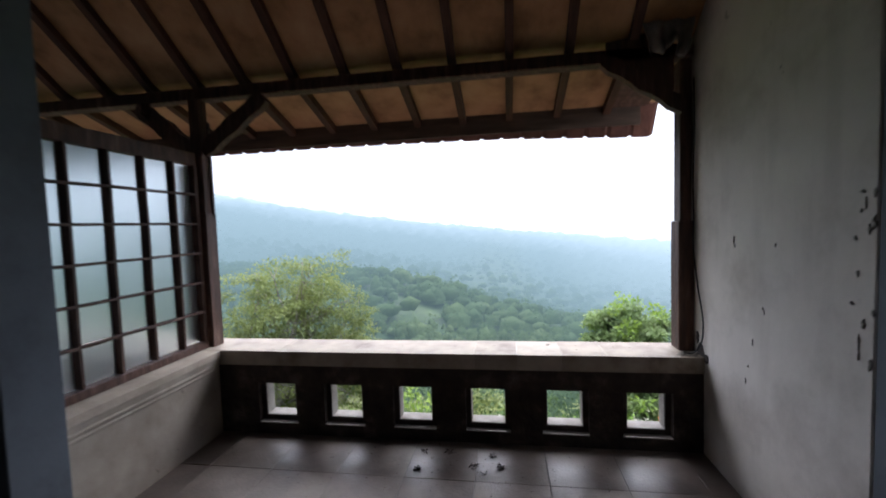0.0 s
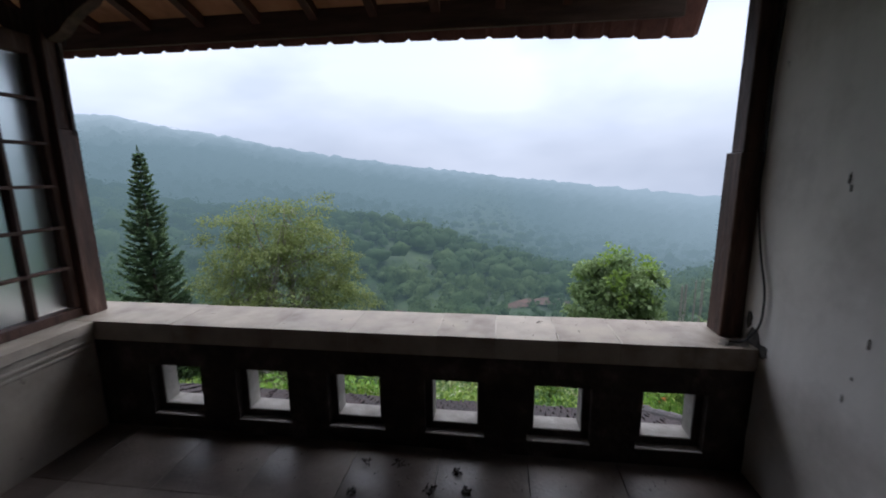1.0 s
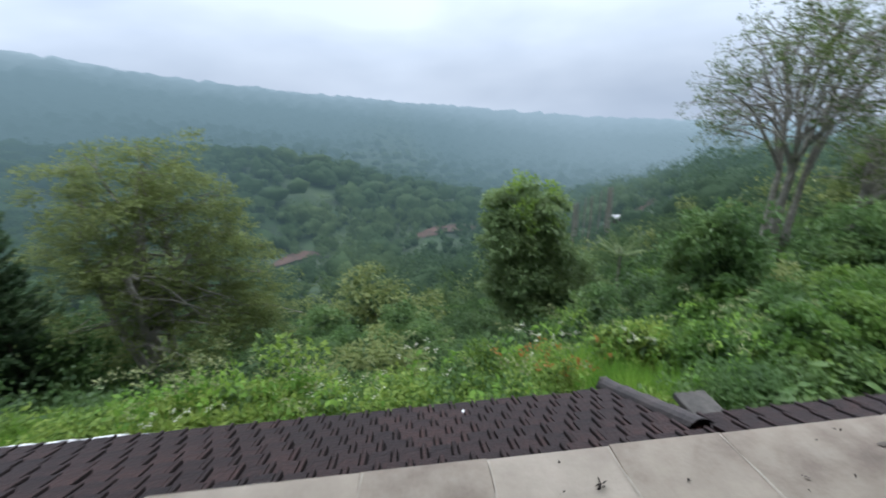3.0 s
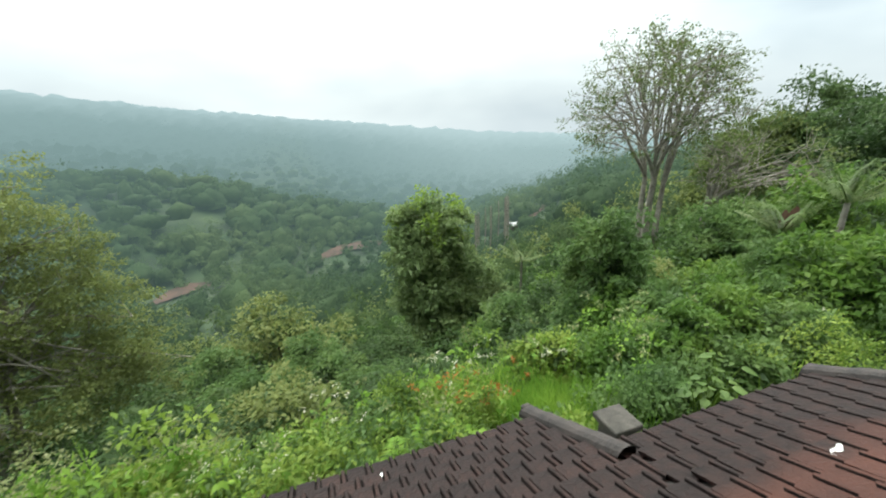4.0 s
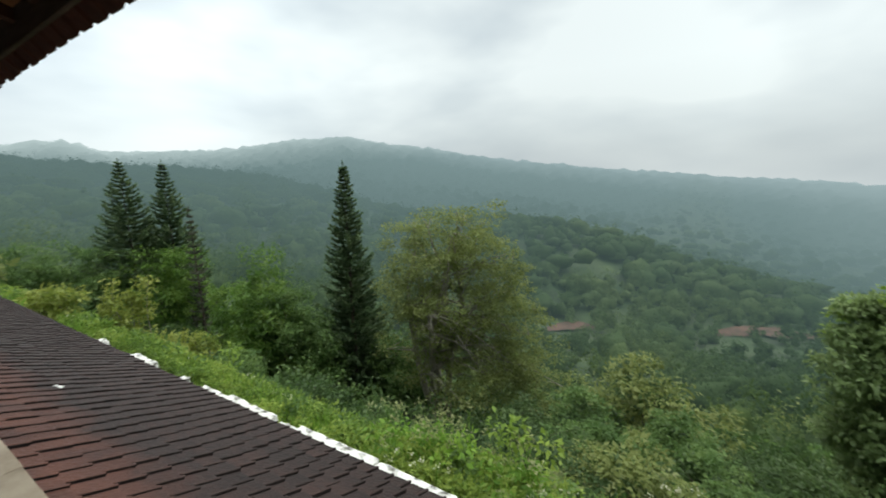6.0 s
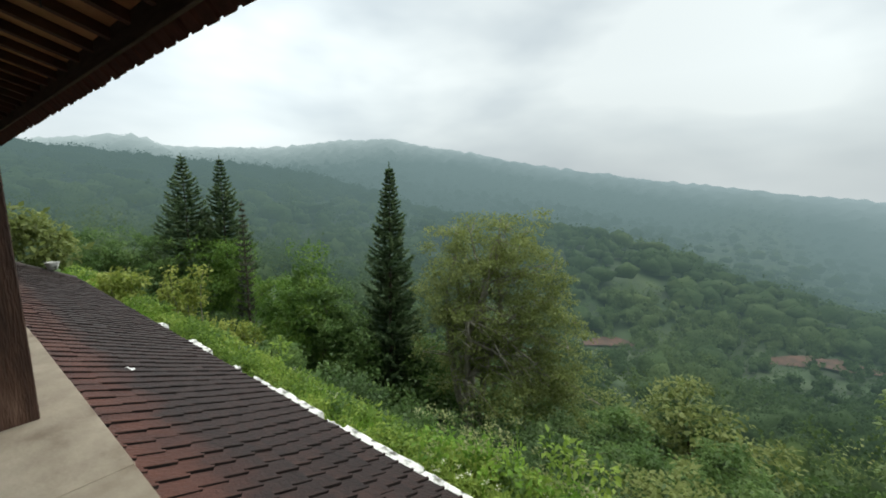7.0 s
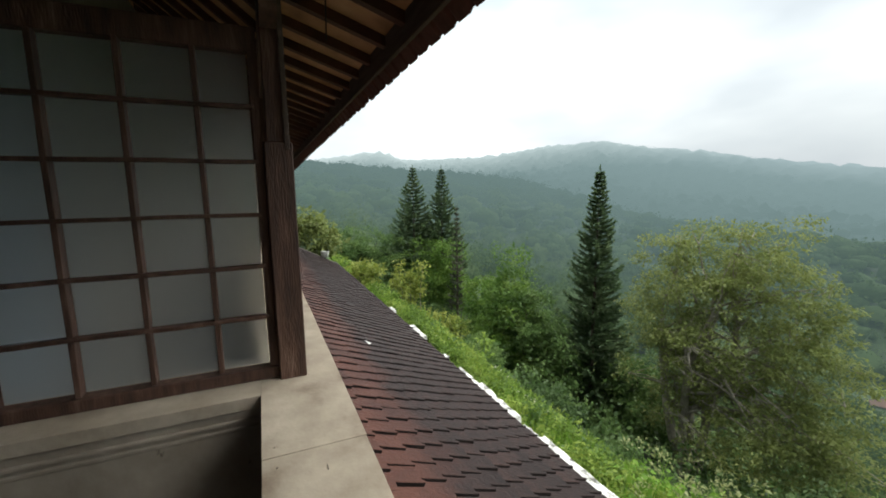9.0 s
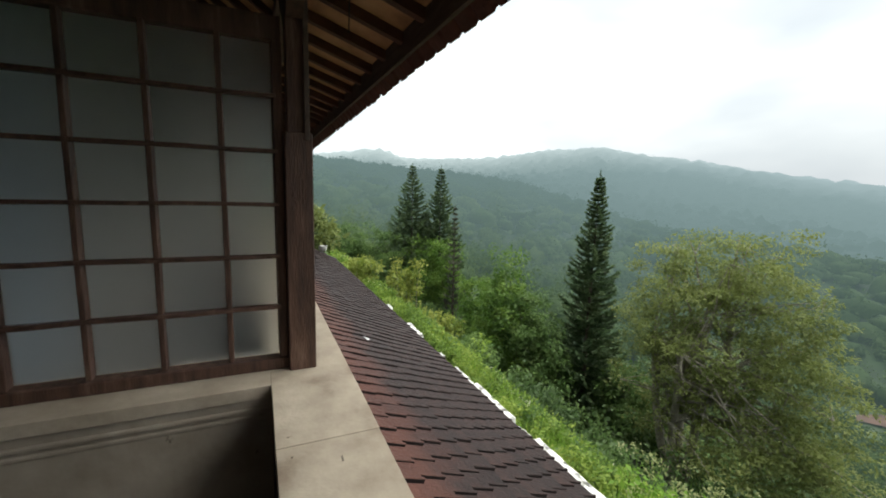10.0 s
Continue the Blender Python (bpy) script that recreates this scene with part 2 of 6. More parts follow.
def plaster_material(name, base, stain, streak):
    """Old limewash: blotches, rain streaks and small dark scabs."""
    m = material(name, [(0.30, stain), (0.52, base), (0.75, tuple(min(1, c * 1.12) for c in base))], 2.2, 0.85, 0.07, 8.0, 25.0)
    nt = m.node_tree
    n, l = nt.nodes, nt.links
    p = n["Principled BSDF"]
    co = n.new("ShaderNodeTexCoord")
    mp = n.new("ShaderNodeMapping")
    mp.inputs["Scale"].default_value = (5, 5, 0.7)
    l.new(co.outputs["Object"], mp.inputs["Vector"])
    no = n.new("ShaderNodeTexNoise")
    no.inputs["Scale"].default_value = 1.4
    no.inputs["Detail"].default_value = 5
    l.new(mp.outputs[0], no.inputs["Vector"])
    r1 = n.new("ShaderNodeValToRGB")
    r1.color_ramp.elements[0].position = 0.52
    r1.color_ramp.elements[1].position = 0.78
    l.new(no.outputs["Fac"], r1.inputs["Fac"])
    vo = n.new("ShaderNodeTexNoise")
    vo.inputs["Scale"].default_value = 7.0
    vo.inputs["Detail"].default_value = 9.0
    vo.inputs["Roughness"].default_value = 0.72
    l.new(co.outputs["Object"], vo.inputs["Vector"])
    r2 = n.new("ShaderNodeValToRGB")
    r2.color_ramp.elements[0].position = 0.66
    r2.color_ramp.elements[1].position = 0.70
    l.new(vo.outputs["Fac"], r2.inputs["Fac"])
    src = p.inputs["Base Color"].links[0].from_socket
    for f, c, k in ((r1, streak, 0.32), (r2, tuple(x * 0.45 for x in stain), 0.8)):
        mx = n.new("ShaderNodeMix")
        mx.data_type = "RGBA"
        mu = n.new("ShaderNodeMath")
        mu.operation = "MULTIPLY"
        mu.inputs[1].default_value = k
        l.new(f.outputs["Color"], mu.inputs[0])
        l.new(mu.outputs[0], mx.inputs["Factor"])
        l.new(src, mx.inputs["A"])
        mx.inputs["B"].default_value = (*c, 1)
        src = mx.outputs["Result"]
    l.new(src, p.inputs["Base Color"])
    return m


def tile_material():
    """Clay tile: raw red where the upper eave keeps the rain off, wet, dark and mossy beyond its drip line."""
    m = material("roof_tile_clay", [(0.25, (0.007, 0.0039, 0.0039)), (0.5, (0.0158, 0.0083, 0.0075)), (0.8, (0.034, 0.0158, 0.0128))], 9.0, 0.55, 0.5, 6.0, 34.0, spec=0.18, vary=0.26)
    nt = m.node_tree
    n, l = nt.nodes, nt.links
    p = n["Principled BSDF"]
    geo = n.new("ShaderNodeNewGeometry")
    sep = n.new("ShaderNodeSeparateXYZ")
    l.new(geo.outputs["Position"], sep.inputs[0])
    no = n.new("ShaderNodeTexNoise")
    no.inputs["Scale"].default_value = 2.6
    no.inputs["Detail"].default_value = 6.0
    l.new(geo.outputs["Position"], no.inputs["Vector"])
    ad = n.new("ShaderNodeMath")
    ad.operation = "MULTIPLY_ADD"
    ad.inputs[1].default_value = 0.9
    l.new(no.outputs["Fac"], ad.inputs[0])
    l.new(sep.outputs["Y"], ad.inputs[2])
    mr = n.new("ShaderNodeMapRange")
    mr.inputs["From Min"].default_value = 1.36
    mr.inputs["From Max"].default_value = 1.62
    mr.inputs["To Min"].default_value = 1.0
    mr.inputs["To Max"].default_value = 0.0
    l.new(ad.outputs[0], mr.inputs["Value"])
    red = n.new("ShaderNodeValToRGB")
    red.color_ramp.elements[0].position = 0.3
    red.color_ramp.elements[0].color = (0.034, 0.0130, 0.0100, 1)
    red.color_ramp.elements[1].position = 0.7
    red.color_ramp.elements[1].color = (0.080, 0.0295, 0.0195, 1)
    l.new(no.outputs["Fac"], red.inputs["Fac"])
    mx = n.new("ShaderNodeMix")
    mx.data_type = "RGBA"
    l.new(mr.outputs[0], mx.inputs["Factor"])
    l.new(p.inputs["Base Color"].links[0].from_socket, mx.inputs["A"])
    l.new(red.outputs["Color"], mx.inputs["B"])
    l.new(mx.outputs["Result"], p.inputs["Base Color"])
    return m


def frosted_material():
    """Frosted pane: lets light through, much scattered; dusty."""
    m = bpy.data.materials.new("frosted_glass")
    m.use_nodes = True
    nt = m.node_tree
    n, l = nt.nodes, nt.links
    n.remove(n["Principled BSDF"])
    co = n.new("ShaderNodeTexCoord")
    no = n.new("ShaderNodeTexNoise")
    no.inputs["Scale"].default_value = 3.0
    no.inputs["Detail"].default_value = 5.0
    l.new(co.outputs["Object"], no.inputs["Vector"])
    rp = n.new("ShaderNodeValToRGB")
    rp.color_ramp.elements[0].color = (0.90, 0.92, 0.92, 1)
    rp.color_ramp.elements[1].color = (0.97, 0.99, 0.99, 1)
    l.new(no.outputs["Fac"], rp.inputs["Fac"])
    rf = n.new("ShaderNodeBsdfRefraction")
    rf.inputs["IOR"].default_value = 1.32
    rf.inputs["Roughness"].default_value = 0.50
    l.new(rp.outputs["Color"], rf.inputs["Color"])
    df = n.new("ShaderNodeBsdfDiffuse")
    df.inputs["Color"].default_value = (0.22, 0.215, 0.19, 1)
    tl = n.new("ShaderNodeBsdfTranslucent")
    l.new(rp.outputs["Color"], tl.inputs["Color"])
    m1 = n.new("ShaderNodeMixShader")
    m1.inputs[0].default_value = 0.75
    l.new(df.outputs[0], m1.inputs[1])
    l.new(tl.outputs[0], m1.inputs[2])
    m2 = n.new("ShaderNodeMixShader")
    m2.inputs[0].default_value = 0.90
    l.new(m1.outputs[0], m2.inputs[1])
    l.new(rf.outputs[0], m2.inputs[2])
    gl = n.new("ShaderNodeBsdfGlossy")
    gl.inputs["Roughness"].default_value = 0.2
    m3 = n.new("ShaderNodeMixShader")
    m3.inputs[0].default_value = 0.05
    l.new(m2.outputs[0], m3.inputs[1])
    l.new(gl.outputs[0], m3.inputs[2])
    l.new(m3.outputs[0], n["Material Output"].inputs["Surface"])
    return m


WALL = plaster_material("old_white_plaster", (0.63, 0.585, 0.525), (0.42, 0.38, 0.33), (0.34, 0.305, 0.265))
DINGY = plaster_material("dingy_cream_plaster", (0.40, 0.35, 0.285), (0.26, 0.22, 0.175), (0.21, 0.175, 0.138))
DIM_WALL = plaster_material("dark_added_wall_plaster", (0.13, 0.115, 0.095), (0.08, 0.07, 0.058), (0.09, 0.08, 0.065))
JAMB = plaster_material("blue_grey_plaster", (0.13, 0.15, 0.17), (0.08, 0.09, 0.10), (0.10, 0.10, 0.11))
STONE = material("dark_rough_stone", [(0.3, (0.022, 0.017, 0.015)), (0.55, (0.064, 0.047, 0.039)), (0.78, (0.21, 0.16, 0.135))], 5.0, 0.85, 0.7, 8.0, 30.0)
REVEAL = material("pale_cement_plaster", [(0.3, (0.21, 0.19, 0.165)), (0.7, (0.35, 0.325, 0.29))], 9.0, 0.85, 0.3)
COPING = material("worn_cement_coping", [(0.30, (0.185, 0.138, 0.100)), (0.46, (0.355, 0.297, 0.228)), (0.72, (0.525, 0.460, 0.366))], 4.2, 0.55, 0.08, 10.0, 60.0, vary=0.16, rough2=0.8)
FLOOR = material("dirty_floor_tile", [(0.28, (0.070, 0.054, 0.045)), (0.5, (0.165, 0.134, 0.112)), (0.75, (0.29, 0.25, 0.215))], 2.2, 0.30, 0.12, 9.0, 60.0, vary=0.1, rough2=0.6)
SCREED = material("floor_screed", [(0.3, (0.06, 0.055, 0.05)), (0.7, (0.12, 0.11, 0.10))], 8.0, 0.9, 0.3)
DARKWOOD = material("dark_weathered_wood", [(0.3, (0.038, 0.020, 0.014)), (0.55, (0.098, 0.050, 0.034)), (0.8, (0.21, 0.13, 0.092))], 7.0, 0.65, 0.35, 7.0, 45.0, stretch=(4, 4, 0.6))
RAFTER = material("rafter_wood", [(0.3, (0.040, 0.018, 0.010)), (0.7, (0.105, 0.048, 0.026))], 6.0, 0.7, 0.3, 6.0, 40.0, stretch=(4, 0.6, 0.6))
FASCIAW = material("grey_brown_fascia_wood", [(0.3, (0.05, 0.034, 0.026)), (0.7, (0.12, 0.084, 0.064))], 6.0, 0.8, 0.3, 6.0, 45.0, stretch=(0.5, 4, 4))
CEIL = material("stained_ceiling_board", [(0.25, (0.20, 0.10, 0.048)), (0.5, (0.47, 0.27, 0.13)), (0.78, (0.61, 0.39, 0.21))], 3.5, 0.85, 0.15, 8.0, 35.0)
EAVETILE = material("red_eave_tile", [(0.3, (0.070, 0.030, 0.022)), (0.7, (0.15, 0.060, 0.042))], 8.0, 0.75, 0.3)
TILE = tile_material()
TILE_GRIME_SHADOW = material("tile_groove_grime_and_shadow", [(0.3, (0.005, 0.004, 0.004)), (0.7, (0.014, 0.009, 0.008))], 9.0, 0.85, 0.3, spec=0.15)
CAP = material("mossy_ridge_cap", [(0.3, (0.016, 0.014, 0.014)), (0.7, (0.055, 0.043, 0.039))], 9.0, 0.7, 0.5)
MOULD = material("black_damp_stain", [(0.3, (0.025, 0.022, 0.019)), (0.7, (0.11, 0.095, 0.08))], 30.0, 0.85, 0.2)
GRIME = material("damp_grime", [(0.3, (0.07, 0.058, 0.046)), (0.7, (0.22, 0.185, 0.145))], 30.0, 0.7, 0.2)
JOINT = material("pale_mortar", [(0.3, (0.38, 0.33, 0.26)), (0.7, (0.58, 0.52, 0.43))], 14.0, 0.9, 0.2)
WHITEKERB = material("flaking_whitewash", [(0.38, (0.085, 0.085, 0.07)), (0.48, (0.50, 0.50, 0.48)), (0.72, (0.72, 0.72, 0.70))], 5.0, 0.8, 0.4, 9.0)
CONCRETE = material("grey_concrete", [(0.3, (0.028, 0.026, 0.022)), (0.7, (0.078, 0.070, 0.060))], 8.0, 0.85, 0.4)
PLASTIC = material("white_plastic_scrap", [(0.3, (0.7, 0.7, 0.7)), (0.7, (0.85, 0.85, 0.85))], 5.0, 0.4, 0.05)
TINROOF = material("weathered_tin", [(0.3, (0.20, 0.20, 0.20)), (0.7, (0.36, 0.36, 0.36))], 3.0, 0.6, 0.1)
CABLE = material("black_cable", [(0.3, (0.012, 0.012, 0.012)), (0.7, (0.03, 0.03, 0.03))], 9.0, 0.5, 0.05)
DEAD = material("dead_leaf_litter", [(0.3, (0.012, 0.009, 0.007)), (0.7, (0.05, 0.035, 0.025))], 20.0, 0.9, 0.3, isle=0.6)
CLOTH = material("torn_grey_cloth", [(0.3, (0.10, 0.09, 0.08)), (0.7, (0.26, 0.24, 0.21))], 8.0, 0.9, 0.2)
SCUFF = material("bare_grey_plaster", [(0.3, (0.14, 0.125, 0.105)), (0.7, (0.28, 0.255, 0.22))], 20.0, 0.9, 0.3)
GLASS = frosted_material()
BARK = material("pale_lichen_bark", [(0.3, (0.12, 0.105, 0.08)), (0.7, (0.31, 0.29, 0.245))], 4.0, 0.85, 0.5)
DARKBARK = material("dark_bark", [(0.3, (0.035, 0.027, 0.02)), (0.7, (0.10, 0.08, 0.06))], 4.0, 0.85, 0.5)
L_BANK = leaf_material("bank_leaves", (0.060, 0.112, 0.021), (0.138, 0.220, 0.039), (0.272, 0.350, 0.070), 0.9, isle=0.46)
L_GRASS = leaf_material("bank_grass", (0.07, 0.15, 0.02), (0.16, 0.29, 0.04), (0.29, 0.43, 0.07), 1.2)
L_FLOWER = leaf_material("white_flower_heads", (0.50, 0.48, 0.36), (0.68, 0.66, 0.52), (0.80, 0.78, 0.66), 3.0)
L_ORANGE = leaf_material("orange_new_leaves", (0.20, 0.10, 0.02), (0.35, 0.13, 0.03), (0.45, 0.20, 0.06), 3.0)
L_OLIVE = leaf_material("olive_leaves", (0.094, 0.124, 0.040), (0.168, 0.206, 0.062), (0.228, 0.258, 0.086), 0.6, isle=0.22)
L_MANGO = leaf_material("mango_leaves", (0.130, 0.192, 0.080), (0.168, 0.236, 0.090), (0.204, 0.268, 0.100), 0.5, gloss=0.35)
L_PINE = leaf_material("araucaria_needles", (0.040, 0.074, 0.034), (0.078, 0.124, 0.056), (0.135, 0.180, 0.084), 0.5)
L_PINEGREY = leaf_material("greyed_needles", (0.03, 0.042, 0.026), (0.062, 0.074, 0.048), (0.115, 0.118, 0.082), 0.5)
L_UMBR = leaf_material("sparse_light_leaves", (0.048, 0.074, 0.020), (0.100, 0.140, 0.037), (0.180, 0.215, 0.072), 0.5)
L_DARK = leaf_material("dark_tree_leaves", (0.046, 0.088, 0.028), (0.092, 0.160, 0.046), (0.170, 0.245, 0.074), 0.9, isle=0.2)
L_MIDG = leaf_material("fresh_tree_leaves", (0.038, 0.082, 0.015), (0.087, 0.164, 0.028), (0.182, 0.264, 0.050), 0.9, isle=0.2)
L_BAMBOO = leaf_material("yellow_bamboo_leaves", (0.10, 0.145, 0.026), (0.20, 0.245, 0.048), (0.33, 0.35, 0.095), 0.6)
# Dark thicket species; also paints the shade inside crowns.
L_THICKET_SHADE = leaf_material("thicket_and_inner_shade_leaves", (0.028, 0.056, 0.019), (0.056, 0.098, 0.032), (0.104, 0.155, 0.052), 0.5, isle=0.18)
L_HILL = leaf_material("hillside_leaves", (0.030, 0.058, 0.020), (0.066, 0.106, 0.034), (0.125, 0.166, 0.054), 0.2, haze=True, gloss=0.85, isle=0.2)
L_HEAD = leaf_material("straw_seed_heads", (0.12, 0.14, 0.05), (0.22, 0.25, 0.10), (0.36, 0.38, 0.20), 2.0)
L_SHOOT_SUNLIT = leaf_material("yellow_green_shoots_and_sunlit_top", (0.10, 0.17, 0.025), (0.16, 0.25, 0.038), (0.25, 0.34, 0.06), 0.8)
L_PALM = leaf_material("palm_leaflets", (0.05, 0.09, 0.025), (0.12, 0.18, 0.055), (0.23, 0.27, 0.12), 0.6)
L_BROWN = leaf_material("dry_palm_sheaths", (0.045, 0.028, 0.02), (0.078, 0.047, 0.033), (0.12, 0.075, 0.052), 0.6)
L_FOREST = leaf_material("valley_forest_leaves", (0.030, 0.058, 0.024), (0.066, 0.106, 0.042), (0.128, 0.168, 0.062), 0.024, haze=True, isle=0.16, gloss=0.9)


def ground_material():
    m = material("valley_ground", [(0.30, (0.017, 0.036, 0.013)), (0.5, (0.036, 0.062, 0.022)), (0.72, (0.066, 0.088, 0.034))], 0.03, 0.95, 0.0, 9.0, 0.2)
    nt = m.node_tree
    n, l = nt.nodes, nt.links
    p = n["Principled BSDF"]
    geo = n.new("ShaderNodeNewGeometry")
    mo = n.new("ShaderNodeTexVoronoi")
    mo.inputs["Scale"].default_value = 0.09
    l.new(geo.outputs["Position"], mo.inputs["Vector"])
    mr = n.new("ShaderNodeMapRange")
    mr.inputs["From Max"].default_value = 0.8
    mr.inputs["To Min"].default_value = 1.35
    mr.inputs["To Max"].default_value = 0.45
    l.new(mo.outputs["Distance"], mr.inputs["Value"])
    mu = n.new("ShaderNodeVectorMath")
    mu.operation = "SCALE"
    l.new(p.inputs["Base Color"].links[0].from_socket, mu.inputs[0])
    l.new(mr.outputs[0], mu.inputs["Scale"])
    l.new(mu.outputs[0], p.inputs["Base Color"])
    l.new(haze_glow(nt, p.outputs[0], geo), n["Material Output"].inputs["Surface"])
    return m


def earth_material():
    m = material("red_bare_earth", [(0.3, (0.034, 0.026, 0.018)), (0.5, (0.070, 0.038, 0.027)), (0.7, (0.105, 0.054, 0.038))], 0.35, 0.95, 0.0)
    nt = m.node_tree
    geo = nt.nodes.new("ShaderNodeNewGeometry")
    nt.links.new(haze_glow(nt, nt.nodes["Principled BSDF"].outputs[0], geo), nt.nodes["Material Output"].inputs["Surface"])
    return m


GROUND = ground_material()
EARTH = earth_material()


# ---- builders ----
def finish(name, bm, mat, smooth=False):
    me = bpy.data.meshes.new(name)
    bm.to_mesh(me)
    bm.free()
    me.materials.append(mat)
    if smooth:
        for f in me.polygons:
            f.use_smooth = True
    return me


def part(name, bm, mat, parent, label="", smooth=False):
    ob = new(name, finish(name, bm, mat, smooth) if isinstance(bm, bmesh.types.BMesh) else bm)
    ob.parent = parent
    return tagged(ob, label)


def thing(name, at, label, category, group="", kind=""):
    ob = new(name)
    ob.location = at
    ob.empty_display_size = 0.1
    return tagged(ob, label, category, group, kind)


def add_box(bm, a, b, bevel=0.0):
    vs = [bm.verts.new((x, y, z)) for x in (a[0], b[0]) for y in (a[1], b[1]) for z in (a[2], b[2])]
    fs = [bm.faces.new([vs[i] for i in q]) for q in ((0, 1, 3, 2), (4, 6, 7, 5), (0, 4, 5, 1), (2, 3, 7, 6), (0, 2, 6, 4), (1, 5, 7, 3))]
    if bevel:
        es = {e for f in fs for e in f.edges}
        bmesh.ops.bevel(bm, geom=list(es), offset=bevel, segments=1, affect="EDGES")
    return vs


def box(a, b, bevel=0.0):
    bm = bmesh.new()
    add_box(bm, a, b, bevel)
    return bm


def roughen(bm, amount, scale, cuts=0):
    if cuts:
        bmesh.ops.subdivide_edges(bm, edges=bm.edges[:], cuts=cuts, use_grid_fill=True)
    for v in bm.verts:
        v.co += noise.noise_vector(v.co * scale) * amount
    return bm


def add_tube(bm, pts, radii, sides=7):
    rings = []
    pts = [Vector(p) for p in pts]
    for i, p in enumerate(pts):
        d = (pts[min(i + 1, len(pts) - 1)] - pts[max(i - 1, 0)]).normalized()
        a = d.orthogonal().normalized() if abs(d.z) > 0.9 else d.cross(Vector((0, 0, 1))).normalized()
        b = d.cross(a)
        rings.append([bm.verts.new(p + (a * math.cos(2 * math.pi * k / sides) + b * math.sin(2 * math.pi * k / sides)) * radii[i]) for k in range(sides)])
    for r, s in zip(rings, rings[1:]):
        for k in range(sides):
            bm.faces.new((r[k], r[(k + 1) % sides], s[(k + 1) % sides], s[k]))
    bm.faces.new(rings[0][::-1])
    bm.faces.new(rings[-1])


def quad_mesh(name, q, mat):
    """One mesh from an array of quads (n, 4, 3)."""
    q = np.ascontiguousarray(q, dtype=np.float32)
    k = len(q)
    me = bpy.data.meshes.new(name)
    me.vertices.add(4 * k)
    me.vertices.foreach_set("co", q.ravel())
    me.loops.add(4 * k)
    me.loops.foreach_set("vertex_index", np.arange(4 * k, dtype=np.int32))
    me.polygons.add(k)
    me.polygons.foreach_set("loop_start", np.arange(0, 4 * k, 4, dtype=np.int32))
    me.materials.append(mat)
    me.update(calc_edges=True)
    return me


RNG = np.random.default_rng(7)


def unit(v):
    return v / np.maximum(np.linalg.norm(v, axis=-1, keepdims=True), 1e-9)


def leaves(p, d, n, length, width):
    """Pointed, slightly folded leaves at p along d with face n."""
    s = unit(np.cross(d, n))
    n = np.cross(s, d)
    length, width = np.asarray(length)[:, None], np.asarray(width)[:, None]
    m = p + d * length * 0.45
    up = n * length * 0.10
    return np.stack([p, m + s * width / 2 + up, p + d * length - up, m - s * width / 2 + up], 1)


def leaf_ball(centres, radius, count, size, droop=0.2, flat=0.8):
    """Leaves all round the given centres: count for each, spread to the radius."""
    c = np.repeat(centres, count, 0)
    r = np.repeat(np.broadcast_to(radius, len(centres)), count)[:, None]
    o = unit(RNG.normal(size=c.shape))
    o[:, 2] *= flat
    p = c + o * r * RNG.random((len(c), 1)) ** 0.45
    d = unit(o + RNG.normal(size=c.shape) * 0.7 - np.array([0, 0, droop]))
    n = unit(RNG.normal(size=c.shape) * 0.6 + np.array([0, 0, 1.0]) + o * 0.4)
    ln = size * RNG.uniform(0.6, 1.35, len(c))
    return leaves(p, d, n, ln, ln * RNG.uniform(0.38, 0.6, len(c)))


def ico(fine):
    bm = bmesh.new()
    bmesh.ops.create_icosphere(bm, subdivisions=fine, radius=1.0)
    bmesh.ops.delete(bm, geom=[v for v in bm.verts if v.co.z < -0.6], context="VERTS")
    bm.verts.index_update()
    v = np.array([p.co for p in bm.verts])
    f = np.array([[q.index for q in p.verts] for p in bm.faces])
    bm.free()
    return v, f


def tri_mesh(name, v, f, mat):
    me = bpy.data.meshes.new(name)
    me.vertices.add(len(v))
    me.vertices.foreach_set("co", np.ascontiguousarray(v, dtype=np.float32).ravel())
    me.loops.add(3 * len(f))
    me.loops.foreach_set("vertex_index", np.ascontiguousarray(f, dtype=np.int32).ravel())
    me.polygons.add(len(f))
    me.polygons.foreach_set("loop_start", np.arange(0, 3 * len(f), 3, dtype=np.int32))
    me.materials.append(mat)
    me.update(calc_edges=True)
    return me


def lerp(v, table):
    xs, ys = zip(*table)
    return np.interp(v, xs, ys)


# ---- the land: a bank under the wall, a steep drop, the valley, spurs and the far flank ----
def elev(deg, r):
    return 1.45 + r * np.tan(np.radians(deg))


